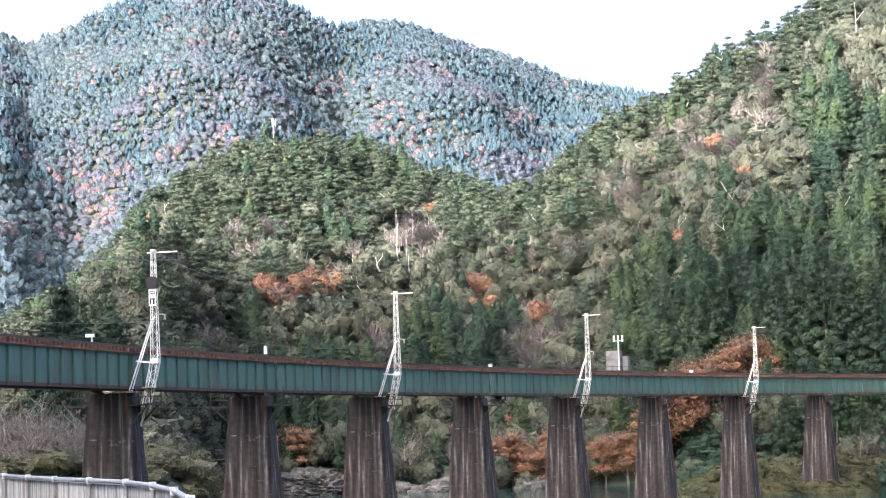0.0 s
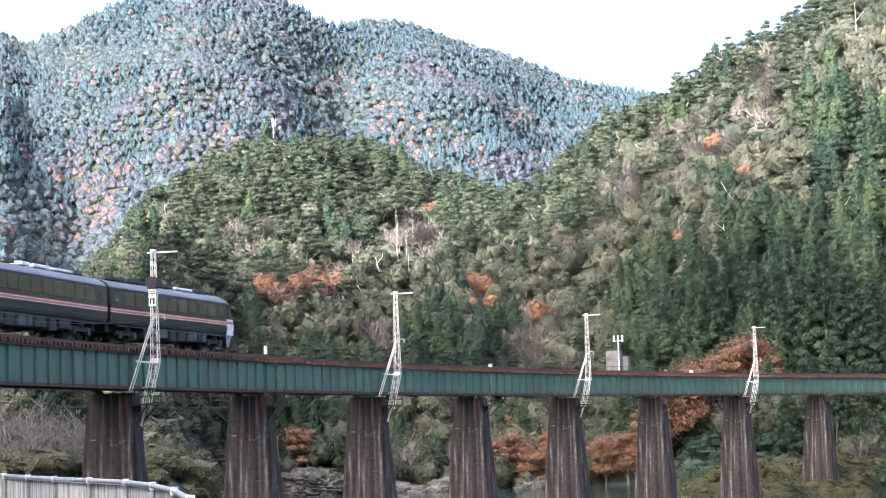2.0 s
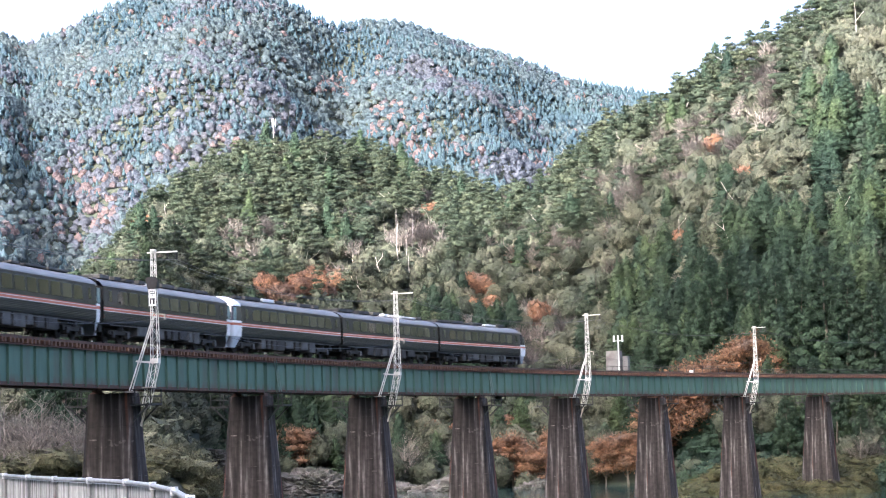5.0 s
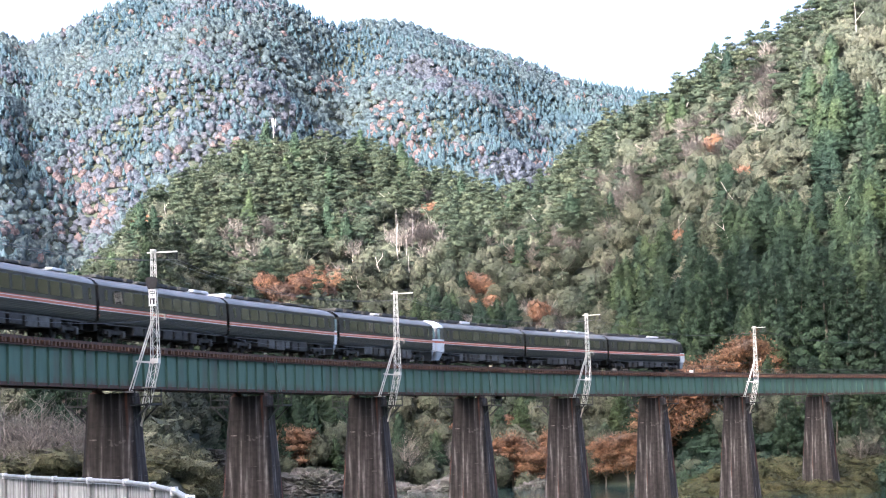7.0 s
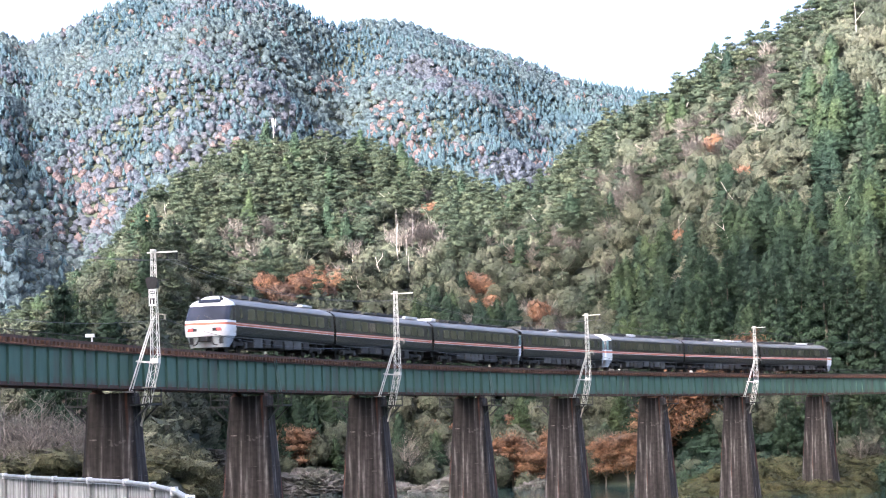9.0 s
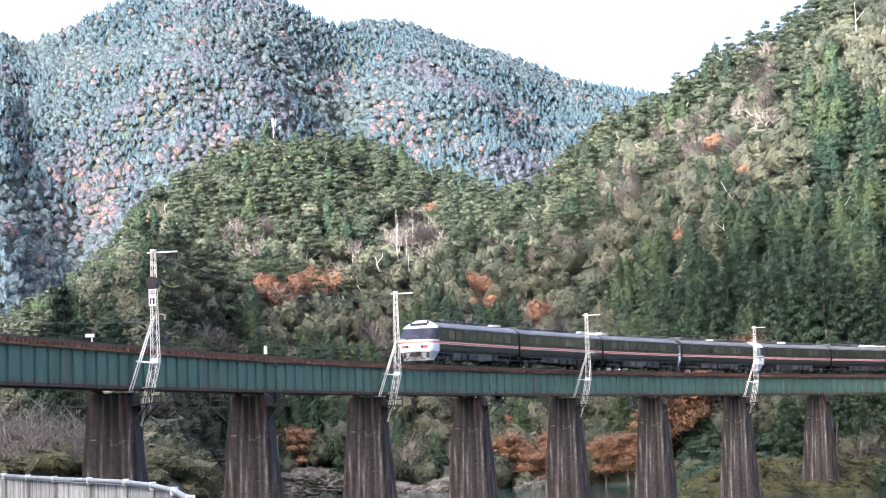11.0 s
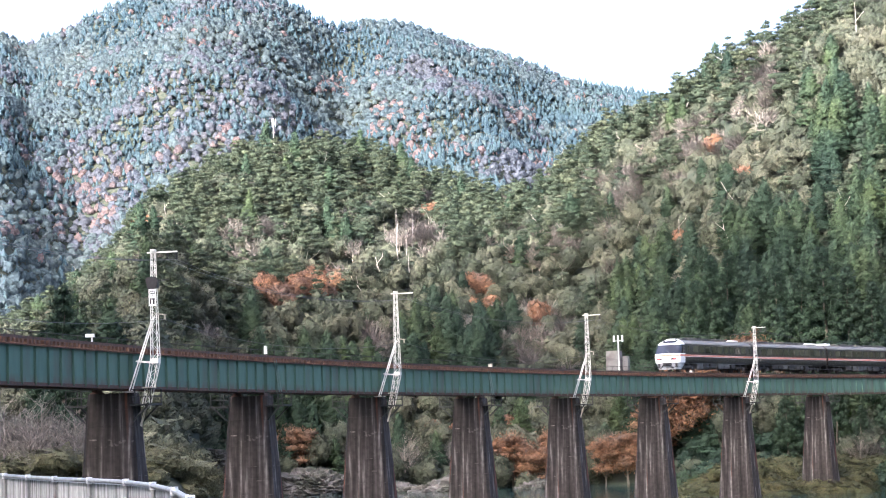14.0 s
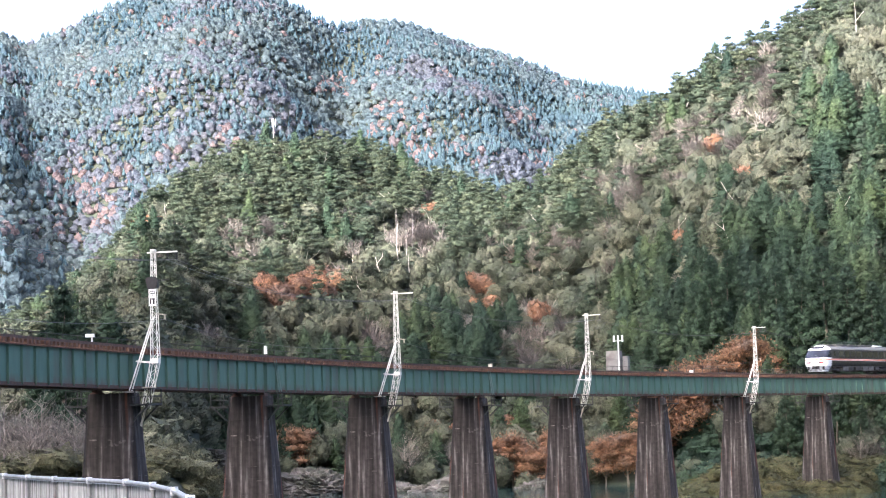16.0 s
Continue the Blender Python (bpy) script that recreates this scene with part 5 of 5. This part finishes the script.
def bogie(x, parent):
    t = part("bogie", shape(lambda bm: (box(bm, 3.0, 0.16, 0.26, at=(x, -0.98, 0.58), bevel=0.04), box(bm, 3.0, 0.16, 0.26, at=(x, 0.98, 0.58), bevel=0.04), box(bm, 0.5, 2.1, 0.3, at=(x, 0, 0.62), bevel=0.04),
                                      rod(bm, (x, -1.0, 0.65), (x, -1.0, 1.0), 0.24, 12), rod(bm, (x, 1.0, 0.65), (x, 1.0, 1.0), 0.24, 12))), GEAR, parent)
    for dx in (-1.05, 1.05):
        part("wheelset", shape(lambda bm: (rod(bm, (x + dx, -0.62, 0.43), (x + dx, -0.5, 0.43), 0.43, 20), rod(bm, (x + dx, 0.5, 0.43), (x + dx, 0.62, 0.43), 0.43, 20), rod(bm, (x + dx, -0.75, 0.43), (x + dx, 0.75, 0.43), 0.09, 8))), GEAR, t)
        for s in (-1, 1):
            part("axle_box", shape(lambda bm: (box(bm, 0.36, 0.22, 0.34, at=(x + dx, s * 1.06, 0.45), bevel=0.05))), GEAR_PALE if dx > 0 else GEAR, t)


def nose(car, end, panoramic):
    """A white driving cab at one end: end is +1 at the front of travel, -1 at the rear."""
    back = 8.6 if panoramic else (8.95 if end < 0 else 9.65)
    # height, reach of the front, half width, corner radius
    if panoramic:
        lv = [(0.3, 9.80, 1.2, 0.3), (0.98, 10.02, 1.36, 0.35), (1.0, 10.12, 1.42, 0.4), (1.35, 10.22, 1.45, 0.45), (1.64, 10.22, 1.455, 0.45), (1.92, 10.16, 1.455, 0.45), (2.0, 10.10, 1.445, 0.42), (2.5, 9.74, 1.43, 0.4), (2.86, 9.46, 1.405, 0.38), (2.95, 9.44, 1.4, 0.4), (3.1, 9.26, 1.32, 0.42), (3.32, 9.00, 0.98, 0.45), (3.5, 8.75, 0.55, 0.3), (3.54, 8.65, 0.2, 0.1)]
    else:
        lv = [(0.3, 10.2, 1.2, 0.2), (0.98, 10.35, 1.36, 0.2), (1.0, 10.38, 1.42, 0.22), (1.35, 10.42, 1.45, 0.22), (1.64, 10.42, 1.455, 0.22), (1.92, 10.42, 1.455, 0.22), (2.0, 10.4, 1.445, 0.22), (2.5, 10.3, 1.43, 0.22), (2.86, 10.2, 1.405, 0.22), (2.95, 10.18, 1.4, 0.24), (3.1, 10.05, 1.32, 0.25), (3.32, 9.9, 0.98, 0.25), (3.5, 9.75, 0.55, 0.2), (3.54, 9.7, 0.2, 0.1)]

    def ring(z):
        zs = [q[0] for q in lv]
        f, w, r = (float(np.interp(z, zs, [q[i] for q in lv])) for i in (1, 2, 3))
        bk = back + 0.9 * max(0.0, 0.98 - z) if z < 0.98 else back
        pts = [(bk, -w), ((bk + f - r) / 2, -w), (f - r, -w)]
        pts += [(f - r + r * math.sin(a), -w + r - r * math.cos(a)) for a in np.linspace(0.26, 1.31, 4)]
        pts += [(f + 0.0, -w + r), (f + 0.06, -w * 0.35), (f + 0.06, w * 0.35), (f, w - r)]
        pts += [(f - r + r * math.sin(a), w - r + r * math.cos(a)) for a in np.linspace(1.31, 0.26, 4)]
        pts += [(f - r, w), ((bk + f - r) / 2, w), (bk, w)]
        return [(end * x, y, z) for x, y in pts]

    def zone(z0, z1, lid=False, out=0.0):
        bm = bmesh.new()
        zs = [z0] + [q[0] for q in lv if z0 < q[0] < z1] + [z1]
        rings = [[bm.verts.new(p) for p in ring(z)] for z in zs]
        for r0, r1 in zip(rings, rings[1:]):
            for i in range(len(r0) - 1):
                bm.faces.new((r0[i], r0[i + 1], r1[i + 1], r1[i]))
        if lid:
            bm.faces.new(rings[-1])
        bmesh.ops.recalc_face_normals(bm, faces=bm.faces[:])
        return bm
    cab = part("cab_mask", zone(0.98, 1.68), WHITE, car, "white painted cab front")
    part("skirt", zone(0.3, 0.98), SKIRT, cab, "blue grey snow skirt")
    part("cab_stripe", zone(1.68, 1.83), ORANGE, cab, "orange stripe round the cab")
    part("cab_sill", zone(1.83, 1.97), WHITE, cab)
    part("windscreen", zone(1.97, 2.88), SCREEN if panoramic else SCREEN, cab, "large dark wraparound windscreen")
    part("cab_hood", zone(2.88, 3.54, True), WHITE if end < 0 else ROOF, cab, "white cab roof hood" if end < 0 else "grey cab roof hood")
    if not panoramic:
        part("gangway_door", shape(lambda bm: box(bm, 0.16, 0.95, 2.2, at=(end * 10.46, 0, 2.05), bevel=0.04)), WHITE, cab)
        for s in (-1, 1):
            part("side_window", shape(lambda bm: box(bm, 0.03, 0.55, 0.75, at=(end * 10.37, s * 0.9, 2.42), bevel=0.01)), TEAL, cab, "pale green cab window")
            part("side_glass", shape(lambda bm: box(bm, 0.45, 0.03, 0.8, at=(end * 10.05, s * 1.44, 2.4), bevel=0.01)), TEAL if s < 0 else SCREEN, cab)
    else:
        part("skylight", shape(lambda bm: box(bm, 0.3, 1.5, 0.03, Matrix.Translation((end * 9.26, 0, 3.2)) @ Matrix.Rotation(end * radians(42), 4, "Y"), 0.01)), SCREEN, cab, "dark skylight over the windscreen")
        part("pillar", shape(lambda bm: [bar(bm, (end * 8.95, s * 1.45, 1.95), (end * 8.90, s * 1.415, 2.9), 0.1, 0.04) for s in (-1, 1)]), BAND, cab)
        for s in (-1, 1):
            lampb = part("lamp_panel", shape(lambda bm: box(bm, 0.08, 0.62, 0.2, at=(end * 10.24, s * 0.8, 1.4), bevel=0.02)), BLACK, cab, "black lamp panel")
            part("tail_lamp", shape(lambda bm: box(bm, 0.05, 0.26, 0.13, at=(end * 10.28, s * 0.94 * 1.0, 1.4), bevel=0.02)), RED if end < 0 else GEAR_PALE, lampb, "lit red tail lamp" if end < 0 else "grey unlit lamp")
            part("wiper", shape(lambda bm: bar(bm, (end * 10.20, s * 0.5, 1.98), (end * 9.92, s * 0.15 + 0.3, 2.32), 0.035)), BLACK, cab)
            # step recesses are black boxes on the skirt, their shade put into colour
            part("recess_shade", shape(lambda bm: box(bm, 0.06, 0.26, 0.42, at=(end * 9.98, s * 0.98, 0.72), bevel=0.02)), BLACK, cab)
            part("air_hose", shape(lambda bm: (rod(bm, (end * 10.10, s * 0.42, 0.85), (end * 10.22, s * 0.55, 0.5), 0.04, 6), rod(bm, (end * 10.22, s * 0.55, 0.5), (end * 10.10, s * 0.8, 0.42), 0.04, 6))), BLACK, cab)
            part("horn", shape(lambda bm: rod(bm, (end * 9.05, s * 0.75, 3.3), (end * 9.35, s * 0.75, 3.42), 0.09, 10)), BLACK, cab)
        part("coupler", shape(lambda bm: (box(bm, 0.55, 0.4, 0.3, at=(end * 10.15, 0, 0.82), bevel=0.05), box(bm, 0.1, 0.95, 0.4, at=(end * 10.04, 0, 0.84), bevel=0.03))), BLACK, cab, "black coupler")
        part("aerial_stub", shape(lambda bm: rod(bm, (end * 8.50, 0.2, 3.4), (end * 8.50, 0.2, 3.85), 0.05, 8)), BLACK, cab)


def rail_car(i, rear=None, front=None):
    rng = random.Random(100 + i)
    car = empty("rail_car", on_track(-100, RAIL_Z), ("stainless diesel railcar, sides toned for shade, with orange stripe and tinted windows") if not (rear or front) else "stainless railcar, sides toned for shade, with orange stripe and white cab end", "rail car", "cars of the train")
    x0 = -10.38 if not rear else (-8.6 if rear == "pano" else -8.95)
    x1 = 10.38 if not front else (8.6 if front == "pano" else 9.65)
    part("lower_side", shape(lambda bm: skin(bm, x0, x1, 1.05, 1.62, ribs=7)), SHADED_STEEL, car, "ribbed stainless lower side")
    for z0, z1, nm in ((1.62, 1.65, "white_line"), (1.85, 1.92, "black_line")):
        for s in (-1, 1):
            part(nm, shape(lambda bm: skin(bm, x0, x1, z0, z1, 0.0, (s,))), WHITE if nm == "white_line" else BAND, car, "thin white line" if nm == "white_line" else "thin dark line")
    for s in (-1, 1):
        part("orange_stripe", shape(lambda bm: skin(bm, x0, x1, 1.65, 1.77, 0.0, (s,))), ORANGE, car, "orange stripe")
        part("pale_line", shape(lambda bm: skin(bm, x0, x1, 1.77, 1.8, 0.0, (s,))), WHITE, car, "thin white line")
        part("upper_stripe", shape(lambda bm: skin(bm, x0, x1, 1.8, 1.85, 0.0, (s,))), ORANGE, car, "thin orange stripe")
    part("window_band", shape(lambda bm: skin(bm, x0, x1, 1.92, 2.92)), BAND, car)
    part("roof", shape(lambda bm: skin(bm, x0, x1, 2.92, 3.5)), ROOF, car, "stainless roof toned lighter than the sides")
    part("gutter", shape(lambda bm: [box(bm, x1 - x0, 0.035, 0.035, at=((x0 + x1) / 2, s * 1.41, 2.93)) for s in (-1, 1)]), SHADED_STEEL, car)
    part("floor", shape(lambda bm: box(bm, x1 - x0, 2.6, 0.1, at=((x0 + x1) / 2, 0, 1.04))), GEAR, car)
    for x, has in ((x0, rear), (x1, front)):
        if not has:
            part("end_wall", shape(lambda bm: (box(bm, 0.04, 2.8, 1.9, at=(x - math.copysign(0.02, x), 0, 2.0)), box(bm, 0.04, 2.0, 0.45, at=(x - math.copysign(0.02, x), 0, 3.1)))), BAND, car)
            part("gangway", shape(lambda bm: [box(bm, 0.05, 1.3, 2.1, at=(x + math.copysign(0.03 + 0.07 * j, x), 0, 2.1)) for j in range(4)]), RUBBER, car, "black rubber gangway bellows")
    if rear:
        nose(car, -1, rear == "pano")
    if front:
        nose(car, 1, front == "pano")
    # windows
    w, gap = 1.34, 0.2
    a, b = x0 + 1.9, x1 - 1.9
    n = int((b - a) / (w + gap))
    for s in (-1, 1):
        for k in range(n):
            x = a + (b - a) * (k + 0.5) / n
            part("window", shape(lambda bm: box(bm, w, 0.02, 0.72, Matrix.Translation((x, s * 1.438, 2.42)) @ Matrix.Rotation(s * 0.055, 4, "X"), 0.008)), CURTAIN if rng.random() < 0.3 else PANE, car)
        for x in (x0 + 0.95, x1 - 0.95):
            door = part("door", shape(lambda bm: box(bm, 0.8, 0.02, 0.92, Matrix.Translation((x, s * 1.434, 2.4)) @ Matrix.Rotation(s * 0.055, 4, "X"), 0.01)), BAND, car)
            part("door_window", shape(lambda bm: box(bm, 0.36, 0.02, 0.6, Matrix.Translation((x, s * 1.446, 2.44)) @ Matrix.Rotation(s * 0.055, 4, "X"), 0.01)), PANE, door)
            part("destination_panel", shape(lambda bm: box(bm, 0.42, 0.02, 0.14, Matrix.Translation((x + (1.0 if x < 0 else -1.0), s * 1.43, 2.7)) @ Matrix.Rotation(s * 0.055, 4, "X"), 0.01)), GEAR_PALE, door)
    # roof units
    x = x0 + (1.2 if not rear else 0.9)
    while x < x1 - 2.2:
        ln = rng.choice([2.2, 1.4, 2.8, 1.0])
        mat = rng.choice([ROOF_GEAR, ROOF_GEAR, ROOF_GEAR, GEAR_PALE, WHITE])
        hh = rng.uniform(0.12, 0.24)
        part("roof_unit", shape(lambda bm: (box(bm, ln, 1.5, hh, at=(x + ln / 2, 0, 3.46 + hh / 2), bevel=0.04), [box(bm, 0.04, 1.3, 0.02, at=(x + ln * (j + 1) / 6, 0, 3.47 + hh)) for j in range(5)])), mat, car)
        x += ln + rng.uniform(0.25, 1.0)
    # underfloor
    for x in (-7.2, 7.2):
        bogie(x, car)
    x = -5.2
    while x < 4.6:
        ln = rng.uniform(0.6, 1.7)
        mat = rng.choice([GEAR, GEAR, GEAR_PALE])
        lo = rng.uniform(0.3, 0.5)
        for s in (-1, 1):
            part("equipment_box", shape(lambda bm: (box(bm, ln, 0.8, 1.0 - lo, at=(x + ln / 2, s * 0.92, (1.0 + lo) / 2), bevel=0.03), box(bm, ln * 0.8, 0.03, (1.0 - lo) * 0.7, at=(x + ln / 2, s * 1.325, (1.0 + lo) / 2)))), mat, car)
        x += ln + rng.uniform(0.1, 0.5)
    part("air_pipe", shape(lambda bm: [rod(bm, (-9.2, s * 1.3, 0.93), (9.2, s * 1.3, 0.93), 0.035, 6) for s in (-1, 1)]), GEAR_PALE, car)
    for x in (-9.6, 9.6):
        if not ((x < 0 and rear) or (x > 0 and front)):
            part("end_gear", shape(lambda bm: (box(bm, 0.5, 1.8, 0.45, at=(x, 0, 0.8), bevel=0.04), rod(bm, (x, 0, 0.8), (x + math.copysign(1.0, x), 0, 0.8), 0.12, 8))), GEAR, car)
    return car


CARS = [rail_car(0, rear="pano"), rail_car(1), rail_car(2, front="flat"), rail_car(3, front="flat"), rail_car(4, rear="flat"), rail_car(5), rail_car(6, front="pano")]


def first_joint(t):
    """Metres along the track of the joint ahead of the last car, at t seconds."""
    return -139.79 + 20.993 * t - 0.00309 * t * t


def motions():
    for i, car in enumerate(CARS):
        rows = []
        for k in range(33):
            t = k * 0.5
            mid = first_joint(t) + (i - 0.5) * CAR
            a, b = track(mid - 7.2), track(mid + 7.2)
            th = math.degrees(math.atan2(b[1] - a[1], b[0] - a[0]))
            rows.append((t, pose((a[0] + b[0]) / 2, (a[1] + b[1]) / 2, RAIL_Z, 0, 0, th)))
        walk(car, rows)


motions()
